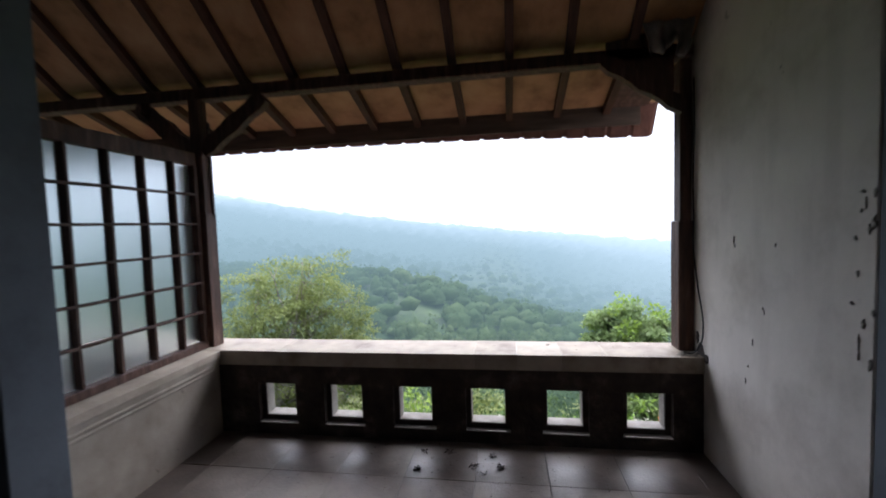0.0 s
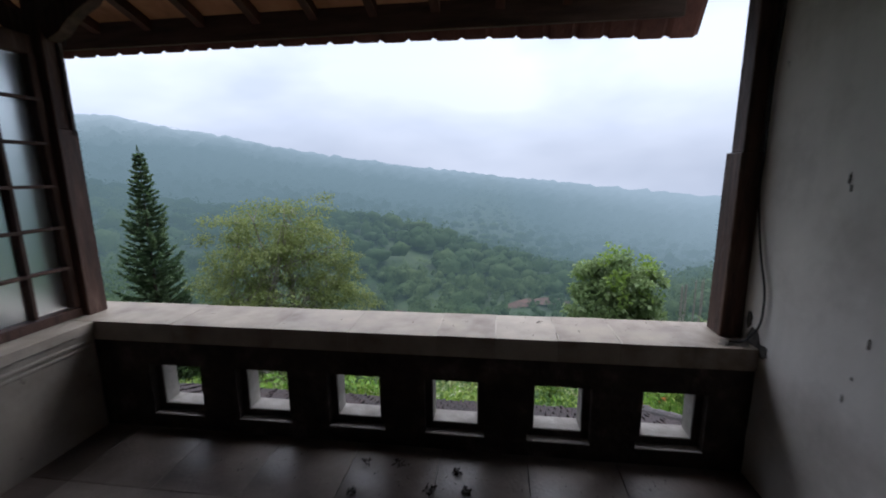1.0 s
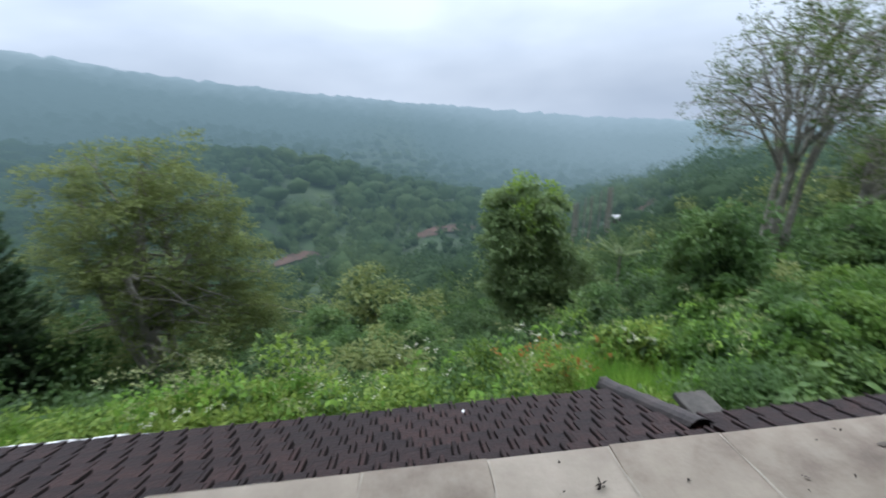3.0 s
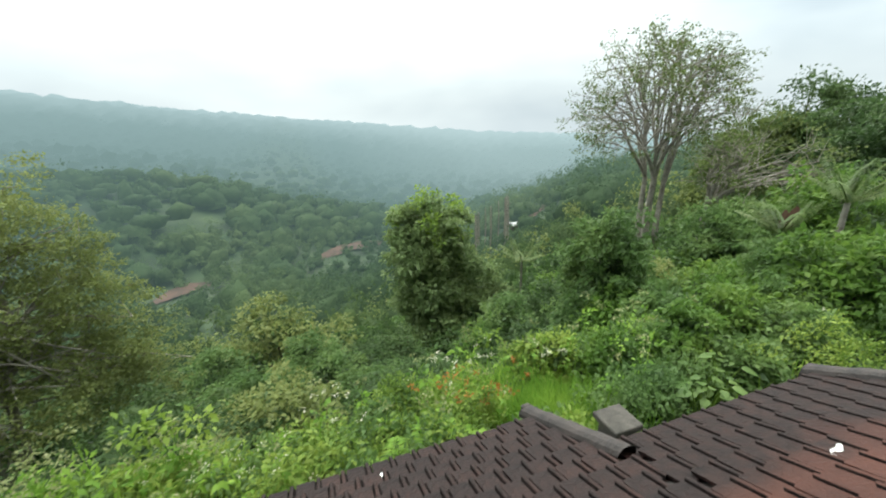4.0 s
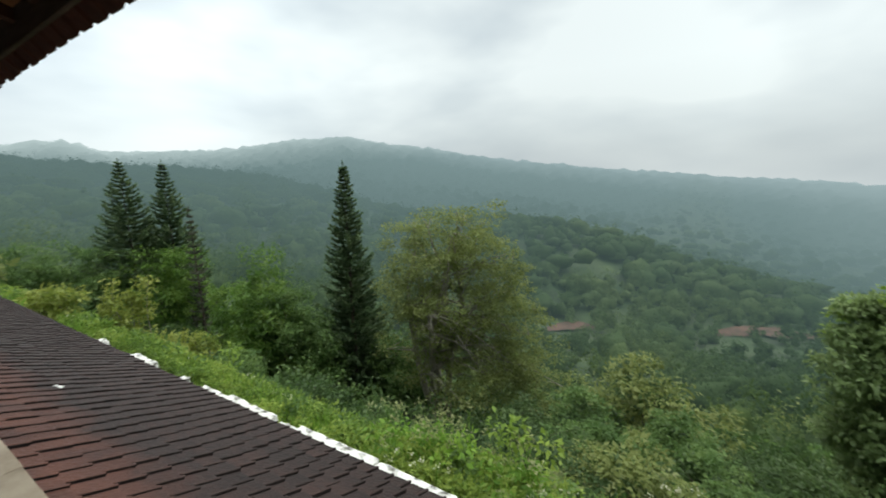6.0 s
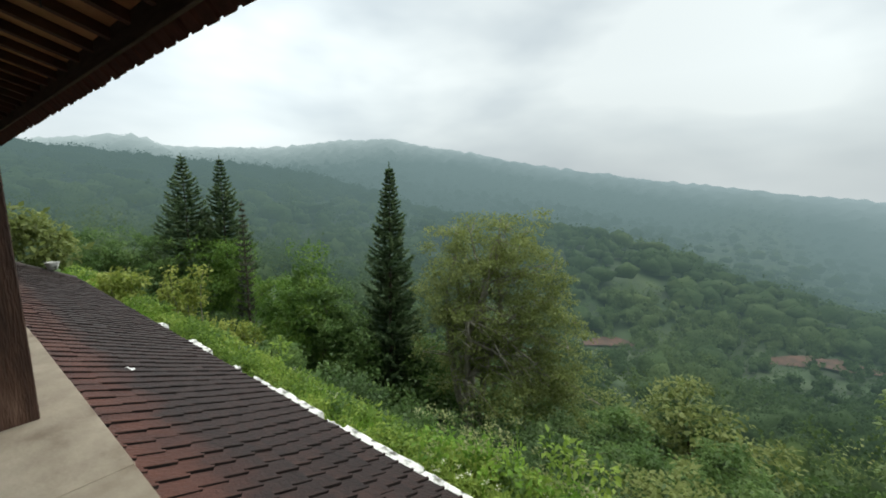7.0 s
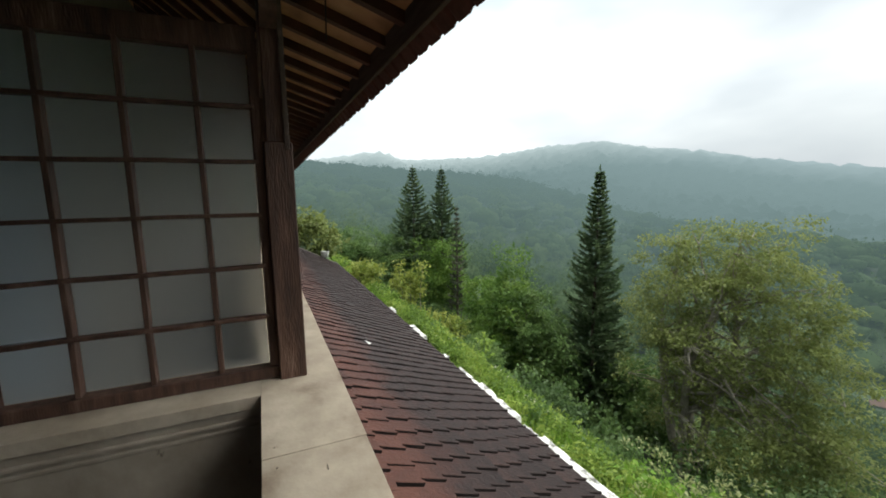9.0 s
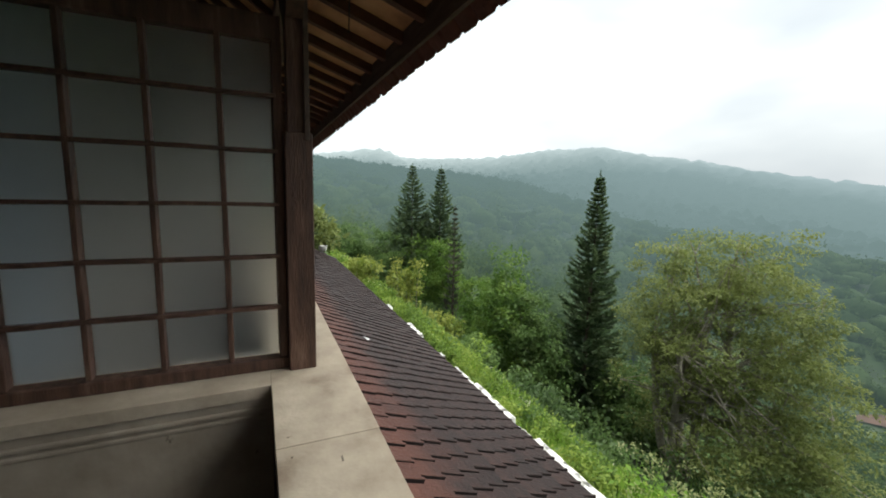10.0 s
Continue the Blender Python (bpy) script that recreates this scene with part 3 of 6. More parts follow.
def crowns(x, y, h, w, count, size):
    """Leaf clumps over the domes of many trees at once."""
    z = ground_z(x, y)
    k = len(x)
    o = unit(RNG.normal(size=(k, count, 3)))
    o[..., 2] = o[..., 2] * 0.8 + 0.25
    bough = unit(RNG.normal(size=(k, 6, 3))) * RNG.uniform(0.35, 0.85, (k, 6, 1))
    reach = RNG.uniform(0.28, 0.62, (k, 6))
    pick = RNG.integers(0, 6, (k, count))
    at = np.take_along_axis(bough, np.repeat(pick[..., None], 3, 2), 1)
    rad = RNG.uniform(0.45, 1.15, (k, count)) * np.take_along_axis(reach, pick, 1)
    c = np.stack([x, y, z + h * 0.60], -1)[:, None, :]
    p = c + (at + o * rad[..., None]) * np.stack([w, w, h * 0.45], -1)[:, None, :]
    p, o = p.reshape(-1, 3), o.reshape(-1, 3)
    d = unit(RNG.normal(size=p.shape) + o * 0.5 + np.array([0, 0, -0.25]))
    n = unit(o * 0.6 + RNG.normal(size=p.shape) * 0.6 + np.array([0, 0, 0.6]))
    ln = np.repeat(size, count) * RNG.uniform(0.6, 1.4, len(p))
    return leaves(p - d * ln[:, None] * 0.5, d, n, ln, ln * RNG.uniform(0.5, 0.8, len(p)))


def bank_edge(x):
    """Where the bank breaks off into the steep slope."""
    return np.interp(x, [-24, -9, -5, -2, 0, 1.5, 3.5, 6.0], [4.0, 3.95, 3.95, 4.1, 4.3, 4.6, 5.0, 5.0])


def ground_z(x, y):
    x, y = np.asarray(x, float), np.asarray(y, float)
    r = np.hypot(x, y)
    az = np.degrees(np.arctan2(x, y))
    d = np.maximum(y - bank_edge(x), 0)
    fall = 0.95 * np.minimum(d, 6.0) + 0.42 * np.maximum(d - 6.0, 0)
    near = -2.35 - 0.18 * np.clip(y - 2.7, 0, 2.3) - fall + 0.33 * np.clip(x - 7.5, 0, 14) * np.clip(d / 4, 0, 1) - 0.10 * np.clip(-x - 6, 0, 14) * np.clip(d / 6, 0, 1)
    near = np.maximum(near, -26.0)
    e60 = lerp(az, [(-180, -9), (-85, -11), (-60, -16), (-40, -24), (-20, -29), (0, -30), (15, -28), (25, -24), (35, -18), (50, -13), (65, -10), (85, -7), (180, -7)])
    e130 = lerp(az, [(-180, -5), (-85, -5), (-60, -10), (-40, -15), (-20, -19.5), (0, -20), (11, -19.5), (22, -17.5), (30, -14), (37, -10), (50, -7.5), (65, -6.5), (180, -5)])
    rs = lerp(az, [(-180, 400), (-60, 400), (-22, 230), (11, 215), (180, 215)])
    es = lerp(az, [(-180, 3), (-83, 3.0), (-64, 1.5), (-57, 0.8), (-47, -1.9), (-39, -4.7), (-22, -6.5), (-11, -8.6), (0, -12.0), (11, -14.2), (24, -14), (35, -11.5), (50, -8), (180, -6)])
    ef = lerp(az, [(-180, 3), (-83, 4.2), (-75, 5.3), (-71, 4.2), (-60, 4.5), (-53, 5.5), (-46, 6.0), (-39, 4.9), (-34, 4.1), (-25, 2.4), (-11, 0.5), (4, -1.2), (24, -3.2), (35, -3.7), (180, -3.7)])
    z60, z130, zs, zf = elev(e60, 60), elev(e130, 130), elev(es, rs), elev(ef, 1500)
    zd = elev(es - 1.6, rs * 1.45)
    zm = elev(0.45 * es + 0.55 * ef - 1.2, 750)
    zb = zf - 150
    lr = np.log(np.maximum(r, 1.0))
    out = np.where(r < 30, near, 0)
    knots = [(np.log(30.0) + 0 * r, near), (np.log(60.0) + 0 * r, z60), (np.log(130.0) + 0 * r, z130), (np.log(rs), zs), (np.log(rs * 1.45), zd), (np.log(750.0) + 0 * r, zm), (np.log(1500.0) + 0 * r, zf), (np.log(3200.0) + 0 * r, zb)]
    for (a, za), (b, zb2) in zip(knots, knots[1:]):
        t = np.clip((lr - a) / (b - a), 0, 1)
        t = t * t * (3 - 2 * t) * 0.5 + t * 0.5
        out = np.where((lr >= a) & (r >= 30), za + (zb2 - za) * t, out)
    return np.where(y < 2.7, np.where(r < 30, -2.6, out), out)


def bank_start(x):
    """Where the growth on the bank begins: close to the eave, or beyond the kerb."""
    return np.where(np.asarray(x) < -0.9, 3.42, 2.85)


def build_ground():
    na, nr = 540, 150
    az = np.linspace(-np.pi, np.pi, na, endpoint=False)
    rr = np.concatenate([np.linspace(2.0, 30, 40), np.geomspace(31, 3200, nr - 40)])
    A, R = np.meshgrid(az, rr, indexing="ij")
    x, y = R * np.sin(A), R * np.cos(A)
    z = ground_z(x, y)
    bumps = RNG.normal(size=z.shape) * np.clip((R - 120) / 400, 0, 1) * np.minimum(R * 0.004, 3.2)
    z = z + bumps
    v = np.stack([x, y, z], -1).reshape(-1, 3)
    i, j = np.meshgrid(np.arange(na), np.arange(nr - 1), indexing="ij")
    a = i * nr + j
    b = ((i + 1) % na) * nr + j
    f = np.stack([a, b, b + 1, a + 1], -1).reshape(-1, 4)
    me = bpy.data.meshes.new("ground")
    me.from_pydata(v.tolist(), [], f.tolist())
    me.materials.append(GROUND)
    for p in me.polygons:
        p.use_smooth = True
    return tagged(new("ground", me), "forested valley floor and green hillsides, mist painted in", "ground", kind="structure")


build_ground()


def polar(az, r):
    return r * math.sin(radians(az)), r * math.cos(radians(az))


def place(az, r, sink=0.1):
    x, y = polar(az, r)
    return x, y, float(ground_z(x, y)) - sink


# ---- the veranda: floor, walls, parapet ----
Z0 = 0.12      # floor
ZC = 0.70      # top of the coping
XL, XR = -1.60, 1.53

floor = tagged(new("floor", finish("floor", box((-16.5, -4.6, -0.25), (2.2, 0.12, Z0 - 0.012)), SCREED)), "dirty grey tiled veranda floor", "floor", kind="structure")
tile_bm = box((-0.1993, -0.1993, -0.010), (0.1993, 0.1993, 0.0), 0.0012)
tile_me = finish("floor_tile", tile_bm, FLOOR)
for ix in range(-4, 5):
    for iy in range(12):
        cx, cy = 0.0 + 0.4 * ix, -0.19 - 0.4 * iy
        if XL - 0.1 < cx < XR + 0.1 and cy > -4.4:
            t = new("floor_tile", tile_me)
            t.parent = floor
            t.matrix_basis = pose(cx, cy, Z0 + random.uniform(-0.0015, 0.0), 0, 0, 90 * random.randint(0, 3))


def wall(name, a, b, mat, label, cuts=0, rough=0.0):
    bm = box(a, b, 0.004)
    if cuts:
        roughen(bm, rough, 2.0, cuts)
    return tagged(new(name, finish(name, bm, mat)), label, "wall", kind="structure")


east = wall("wall_east", (XR, -1.10, -0.2), (XR + 0.18, 0.30, 3.3), WALL, "stained white plaster side wall, flaking and scuffed", 12, 0.0015)
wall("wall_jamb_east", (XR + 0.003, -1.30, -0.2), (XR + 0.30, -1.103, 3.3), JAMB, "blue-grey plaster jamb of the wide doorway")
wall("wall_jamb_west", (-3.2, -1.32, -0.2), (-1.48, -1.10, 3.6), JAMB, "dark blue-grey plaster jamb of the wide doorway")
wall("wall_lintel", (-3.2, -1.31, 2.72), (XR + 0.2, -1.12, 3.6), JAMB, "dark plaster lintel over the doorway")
# Added dark wall behind the lattice: cuts the bounce light on its panes.
wall("wall_house_front", (-16.35, -1.30, -0.2), (-3.203, -1.12, 3.6), DIM_WALL, "added dark wall that keeps the lattice panes dim")
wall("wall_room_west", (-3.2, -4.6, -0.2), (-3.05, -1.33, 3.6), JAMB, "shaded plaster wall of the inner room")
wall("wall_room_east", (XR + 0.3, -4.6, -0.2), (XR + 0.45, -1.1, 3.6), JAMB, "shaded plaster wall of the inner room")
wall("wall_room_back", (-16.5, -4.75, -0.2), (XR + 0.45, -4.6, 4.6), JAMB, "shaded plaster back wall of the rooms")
wall("wall_house_end", (-16.5, -4.6, -2.7), (-16.35, 0.25, 3.6), WALL, "white plaster end wall of the house")
wall("wall_under_floor", (-16.5, -0.05, -2.7), (5.2, 0.115, -0.26), WALL, "plaster base wall below the veranda")
wall("wall_house_east", (XR + 0.19, -0.05, -0.25), (5.2, 0.10, 3.0), WALL, "white plaster house front")

def scuff(y, z, w, h, seed, mat=None, label="dark scuff in the limewash", rag=0.9):
    """Patch where the limewash has come off."""
    bm = bmesh.new()
    ring = [bm.verts.new((XR - 0.004, y + w * math.cos(a) * (0.6 + rag * noise.noise(Vector((math.cos(a) * 2.2, math.sin(a) * 2.2, seed * 3.1)))), z + h * math.sin(a) * (0.6 + rag * noise.noise(Vector((math.cos(a) * 2.2, math.sin(a) * 2.2, seed * 3.1 + 9)))))) for a in np.linspace(0, 2 * math.pi, 15, endpoint=False)]
    back = [bm.verts.new((XR + 0.004, v.co.y, v.co.z)) for v in ring]
    bm.faces.new(ring)
    for i in range(15):
        bm.faces.new((ring[i], back[i], back[(i + 1) % 15], ring[(i + 1) % 15]))
    part("scuff_mark", bm, mat or SCUFF, east, label)


for y, z, w, h, sd in ((-0.30, 1.40, 0.006, 0.026, 1), (-0.31, 1.37, 0.004, 0.012, 11), (-0.54, 1.10, 0.006, 0.010, 2), (-0.55, 1.085, 0.003, 0.014, 12), (-0.465, 0.925, 0.004, 0.020, 3), (-0.41, 0.72, 0.004, 0.016, 4), (-0.43, 0.80, 0.003, 0.008, 13), (-0.62, 1.39, 0.004, 0.010, 8)):
    scuff(y, z, w, h, sd)
chips = random.Random(5)
for k in range(16):
    scuff(-1.095 + 0.09 * chips.random() ** 2, 1.62 - 0.62 * chips.random(), chips.uniform(0.003, 0.011), chips.uniform(0.006, 0.028), 30 + k, None, "ragged chip in the plaster by the doorway", 1.3)

for y, z, w, h, sd in ((0.05, 0.72, 0.075, 0.085, 21), (-0.02, 0.70, 0.05, 0.05, 22), (0.09, 0.80, 0.03, 0.06, 23)):
    scuff(y, z, w, h, sd, MOULD, "black damp stain in the corner by the post", 0.35)

# low side wall with its small cornice
low = wall("wall_west_low", (-1.90, -1.10, -0.2), (XL, 0.0, ZC - 0.05), DINGY, "low dingy cream plaster wall under the lattice screen", 8, 0.002)
cornice = tagged(new("wall_west_ledge", finish("wall_west_ledge", roughen(box((-1.93, -1.10, ZC - 0.05), (XL + 0.012, -0.0003, ZC - 0.0008), 0.0015), 0.0015, 3.0, 6), COPING)), "worn plaster ledge of the low wall", "ledge", kind="structure")
for k, (zz, pr) in enumerate(((ZC - 0.085, 0.009), (ZC - 0.115, 0.005))):
    tagged(new("trim", finish("trim", box((XL - 0.01, -1.10, zz - 0.018), (XL + pr, -0.003, zz), 0.004), DINGY)), "thin plaster moulding under the ledge", "moulding", kind="structure")


def parapet_wall():
    """Dark stone wall with square openings: a shallow recess on the inside, then the smaller hole."""
    root = tagged(new("parapet", finish("parapet", box((-16.3, 0.012, Z0 - 0.2), (XL - 0.1, 0.12, ZC - 0.1), 0.004), STONE)), "dark stone parapet wall with square openings", "parapet", kind="structure")
    cs = [-1.18 + 0.48 * k for k in range(6)]
    zb, zr, zt = Z0 + 0.11, Z0 + 0.075, 0.475
    hw, rw = 0.113, 0.142
    ylo, ymid, yhi = 0.012, 0.052, 0.125

    def stone(name, a, b):
        bm = bmesh.new()
        add_box(bm, a, b)
        bmesh.ops.subdivide_edges(bm, edges=[e for e in bm.edges if e.calc_length() > 0.15], cuts=6 if b[0] - a[0] < 1 else 40, use_grid_fill=True)
        for v in bm.verts:
            if v.co.y < 0.05:
                v.co.y += noise.noise(v.co * 14) * 0.006
        part(name, bm, STONE, root, "dark rough stone" if name == "pier" else "")

    stone("base_course", (XL - 0.1, ylo, Z0 - 0.2), (XR, yhi, zr))
    stone("top_course", (XL - 0.1, ylo, zt), (XR, yhi, ZC - 0.1))
    xs = [XL - 0.1] + [v for c in cs for v in (c - rw, c + rw)] + [XR]
    for a, b in zip(xs[::2], xs[1::2]):
        stone("pier", (a, ylo, zr), (b, yhi, zt))
    for c in cs:
        fr = bmesh.new()
        add_box(fr, (c - rw, ymid, zr), (c + rw, yhi, zb))
        add_box(fr, (c - rw, ymid, zb), (c - hw, yhi, zt))
        add_box(fr, (c + hw, ymid, zb), (c + rw, yhi, zt))
        f = part("opening_frame", fr, STONE, root)
        rv = bmesh.new()
        add_box(rv, (c - hw, ymid + 0.004, zb), (c + hw, yhi + 0.03, zb + 0.006))
        add_box(rv, (c - hw, ymid + 0.004, zb + 0.006), (c - hw + 0.006, yhi + 0.02, zt))
        add_box(rv, (c + hw - 0.006, ymid + 0.004, zb + 0.006), (c + hw, yhi + 0.02, zt))
        part("reveal", rv, REVEAL, f, "pale cement lining")
        part("sill", box((c - rw, ylo - 0.004, zr - 0.001), (c + rw, ymid, zr + 0.005)), REVEAL, f, "pale worn sill")


parapet_wall()

coping = tagged(new("coping", finish("coping", box((-16.3, 0.004, ZC - 0.1), (-4.4, 0.305, ZC), 0.006), COPING)), "pale worn cement coping on the parapet, with joints and crumbs", "coping", kind="structure")
edges = [-4.4, -3.6, -2.8, -2.0, -1.16, -0.62, -0.24, 0.182, 0.450, 0.722, 0.985, XR]
for a, b in zip(edges, edges[1:]):
    bm = box((a + 0.0003, 0.0, ZC - 0.098), (b - 0.0003, 0.305 + random.uniform(-0.003, 0.003), ZC + random.uniform(-0.0008, 0.0008)), 0.0012)
    part("slab", bm, COPING, coping)
for jx, tilt in ((0.182, 0.012), (0.450, 0.006), (0.722, -0.01), (0.985, -0.012)):
    bm = bmesh.new()
    pts = [(jx + tilt * (k / 6 - 0.5) * 0.8 + 0.008 * noise.noise(Vector((jx * 9, k * 0.9, 0))), 0.004 + 0.297 * k / 6, ZC + 0.0022) for k in range(7)]
    va = [bm.verts.new((x - 0.0024 - 0.004 * noise.noise(Vector((y * 30, jx, 1))), y, z)) for x, y, z in pts]
    vb = [bm.verts.new((x + 0.0024 + 0.004 * noise.noise(Vector((y * 30, jx, 2))), y, z)) for x, y, z in pts]
    for k in range(6):
        bm.faces.new((va[k], vb[k], vb[k + 1], va[k + 1]))
    part("mortar_joint", bm, JOINT, coping)
for gx, gy, gw, gh, sd in ((1.47, 0.07, 0.065, 0.06, 1), (1.42, 0.04, 0.05, 0.02, 3), (1.30, 0.23, 0.018, 0.008, 4), (0.30, 0.19, 0.022, 0.005, 5), (-1.05, 0.17, 0.018, 0.004, 6)):
    bm = bmesh.new()
    ring = []
    for a in np.linspace(0, 2 * math.pi, 26, endpoint=False):
        k = 0.8 + 0.45 * noise.noise(Vector((math.cos(a) * 1.3, math.sin(a) * 1.3, sd * 2.7))) + 0.12 * noise.noise(Vector((math.cos(a) * 5, math.sin(a) * 5, sd)))
        ring.append(bm.verts.new((min(gx + gw * k * math.cos(a), XR - 0.003), gy + gh * k * math.sin(a), ZC + 0.0016)))
    bm.faces.new(ring)
    part("grime_patch", bm, GRIME, coping, "dark damp grime")


# ---- timber: posts, beam, braces, rafters, fascia, ceiling ----
ZB = 2.46      # underside of the beam
YB = 0.15


def timber_post(name, x0, x1, y0, y1, step, label):
    at = ((x0 + x1) / 2, (y0 + y1) / 2, ZC)
    root = thing(name, at, label, "post", "veranda posts")
    o = Vector(at)
    lo = box(Vector((x0, y0, ZC)) - o, Vector((x1, y1, step)) - o, 0.004)
    part("lower_casing", roughen(lo, 0.0015, 5, 3), DARKWOOD, root, "weathered casing boards")
    part("shaft", box(Vector((x0 + 0.012, y0 + 0.012, step)) - o, Vector((x1 - 0.012, y1 - 0.016, ZB)) - o, 0.004), DARKWOOD, root)
    part("nailing_strip", box(Vector((x1 - 0.010, y1 - 0.030, step - 0.03)) - o, Vector((x1 + 0.004, y1 - 0.010, ZB - 0.15)) - o, 0.002), FASCIAW, root, "grey weathered strip")
    return root, o


def brace(root, o, x0, z0, x1, z1, bow=1.0, thick=0.042):
    """Carved knee brace: a thick curved timber with notched edges."""
    pts = []
    for k in range(9):
        t = k / 8
        pts.append((x0 + (x1 - x0) * t, z0 + (z1 - z0) * (t ** bow)))
    bm = bmesh.new()
    prev = None
    for k, (x, z) in enumerate(pts):
        t = k / 8
        h = thick + 0.010 * math.sin(t * math.pi) + (0.012 if k % 3 == 1 else 0.0)
        dx, dz = pts[min(k + 1, 8)][0] - pts[max(k - 1, 0)][0], pts[min(k + 1, 8)][1] - pts[max(k - 1, 0)][1]
        ln = math.hypot(dx, dz)
        nx, nz = -dz / ln * h, dx / ln * h
        ring = [bm.verts.new(Vector((x + sx * nx, YB - 0.03 + yy, z + sx * nz)) - o) for sx, yy in ((-1, -0.03), (1, -0.03), (1, 0.03), (-1, 0.03))]
        if prev:
            for i in range(4):
                bm.faces.new((prev[i], prev[(i + 1) % 4], ring[(i + 1) % 4], ring[i]))
        else:
            bm.faces.new(ring[::-1])
        prev = ring
    bm.faces.new(prev)
    bmesh.ops.recalc_face_normals(bm, faces=bm.faces[:])
    part("knee_brace", bm, DARKWOOD, root, "carved dark knee brace")


post_w, o = timber_post("veranda_post", -1.80, -1.690, 0.075, 0.180, 1.66, "dark brown timber post on the coping beside the lattice screen")
brace(post_w, o, -1.70, 2.10, -1.22, ZB - 0.02)
brace(post_w, o, -1.78, 2.10, -2.20, ZB - 0.02)
post_e, o = timber_post("veranda_post", 1.437, 1.527, 0.130, 0.250, 1.50, "dark brown timber post against the white plaster wall")
brace(post_e, o, 1.46, 2.16, 1.0, ZB + 0.02, 0.9, 0.03)
bm = bmesh.new()
gp = [(1.02, 2.48), (1.14, 2.41), (1.28, 2.32), (1.40, 2.27), (1.40, 2.64), (1.02, 2.58)]
fr_ = [bm.verts.new(Vector((x, 0.100, z)) - o) for x, z in gp]
bk_ = [bm.verts.new(Vector((x, 0.118, z)) - o) for x, z in gp]
bm.faces.new(fr_)
bm.faces.new(bk_[::-1])
for i in range(6):
    bm.faces.new((fr_[i], bk_[i], bk_[(i + 1) % 6], fr_[(i + 1) % 6]))
bmesh.ops.recalc_face_normals(bm, faces=bm.faces[:])
part("corner_board", bm, DARKWOOD, post_e, "dark board filling the corner")
for x in (-4.9, -8.1, -11.3, -14.5):
    timber_post("veranda_post", x, x + 0.11, 0.075, 0.180, 1.66, "dark brown timber post on the coping further along the house")

roof = tagged(new("roof", finish("roof", box((-16.2, YB - 0.05, ZB), (XR - 0.02, YB + 0.05, ZB + 0.08), 0.006), DARKWOOD)), "tiled veranda roof on dark timber beam and rafters", "roof", kind="structure")
S1, S2 = 0.80, 0.33          # pitch inside and outside the beam
ZR = ZB + 0.08               # rafters sit on the beam
RX0 = -1.02


def slope_z(y):
    return ZR + (S1 * (YB - y) if y < YB else -S2 * (y - YB))


for k in range(-41, 8):
    x = RX0 + 0.367 * k
    if not -16.1 < x < XR - 0.03:
        continue
    w = 0.026
    bm = bmesh.new()
    y0, y1 = -1.08, 0.80
    rings = []
    for y in (y0, YB, y1):
        z = slope_z(y)
        rings.append([bm.verts.new((x + sx * w, y, z + zz)) for sx, zz in ((-1, 0), (1, 0), (1, 0.062), (-1, 0.062))])
    for r, s in zip(rings, rings[1:]):
        for i in range(4):
            bm.faces.new((r[i], r[(i + 1) % 4], s[(i + 1) % 4], s[i]))
    bm.faces.new(rings[0][::-1])
    bm.faces.new(rings[-1])
    part("rafter", bm, RAFTER, roof)

bm = bmesh.new()
ys = [-1.10, -0.6, YB, 0.45, 0.80]
for y0, y1 in zip(ys, ys[1:]):
    n = 44
    for i in range(n):
        xa, xb = -16.2 + (XR + 16.2) * i / n, -16.2 + (XR + 16.2) * (i + 1) / n
        q = [bm.verts.new((x, y, slope_z(y) + 0.063 + dz)) for dz in (0, 0.02) for x, y in ((xa, y0), (xb, y0), (xb, y1), (xa, y1))]
        for f in ((0, 3, 2, 1), (4, 5, 6, 7), (0, 1, 5, 4), (2, 3, 7, 6)):
            bm.faces.new([q[i2] for i2 in f])
bmesh.ops.remove_doubles(bm, verts=bm.verts[:], dist=0.0005)
tagged(new("ceiling", finish("ceiling", bm, CEIL)), "stained beige ceiling boards above the rafters", "ceiling", kind="structure")
tagged(new("ceiling_room", finish("ceiling_room", box((-16.3, -4.6, 3.6), (XR + 0.45, -1.1, 3.7)), CEIL)), "dim boarded ceiling of the inner rooms", "ceiling", kind="structure")

bm = bmesh.new()
q = [bm.verts.new((x, y, slope_z(y) + 0.063 - dz)) for dz in (0.004, 0.016) for x, y in ((1.17, 0.36), (XR - 0.02, 0.22), (XR - 0.05, 0.80), (1.22, 0.80))]
for f in ((0, 1, 2, 3), (7, 6, 5, 4), (0, 4, 5, 1), (1, 5, 6, 2), (2, 6, 7, 3), (3, 7, 4, 0)):
    bm.faces.new([q[i] for i in f])
part("gable_soffit", bm, DARKWOOD, roof, "dark boards at the gable end")
part("fascia", roughen(box((-16.2, 0.802, 2.238), (XR - 0.10, 0.828, 2.402), 0.003), 0.002, 3.0), FASCIAW, roof, "grey weathered fascia board")

# eave tiles: curved clay tiles that stick out past the fascia
bm = bmesh.new()
k = 0
x = XR - 0.06
tw = 0.167
prof = [(-0.5, 0.016), (-0.43, 0.013), (-0.35, 0.002), (0.35, 0.0), (0.43, 0.012), (0.5, 0.016)]
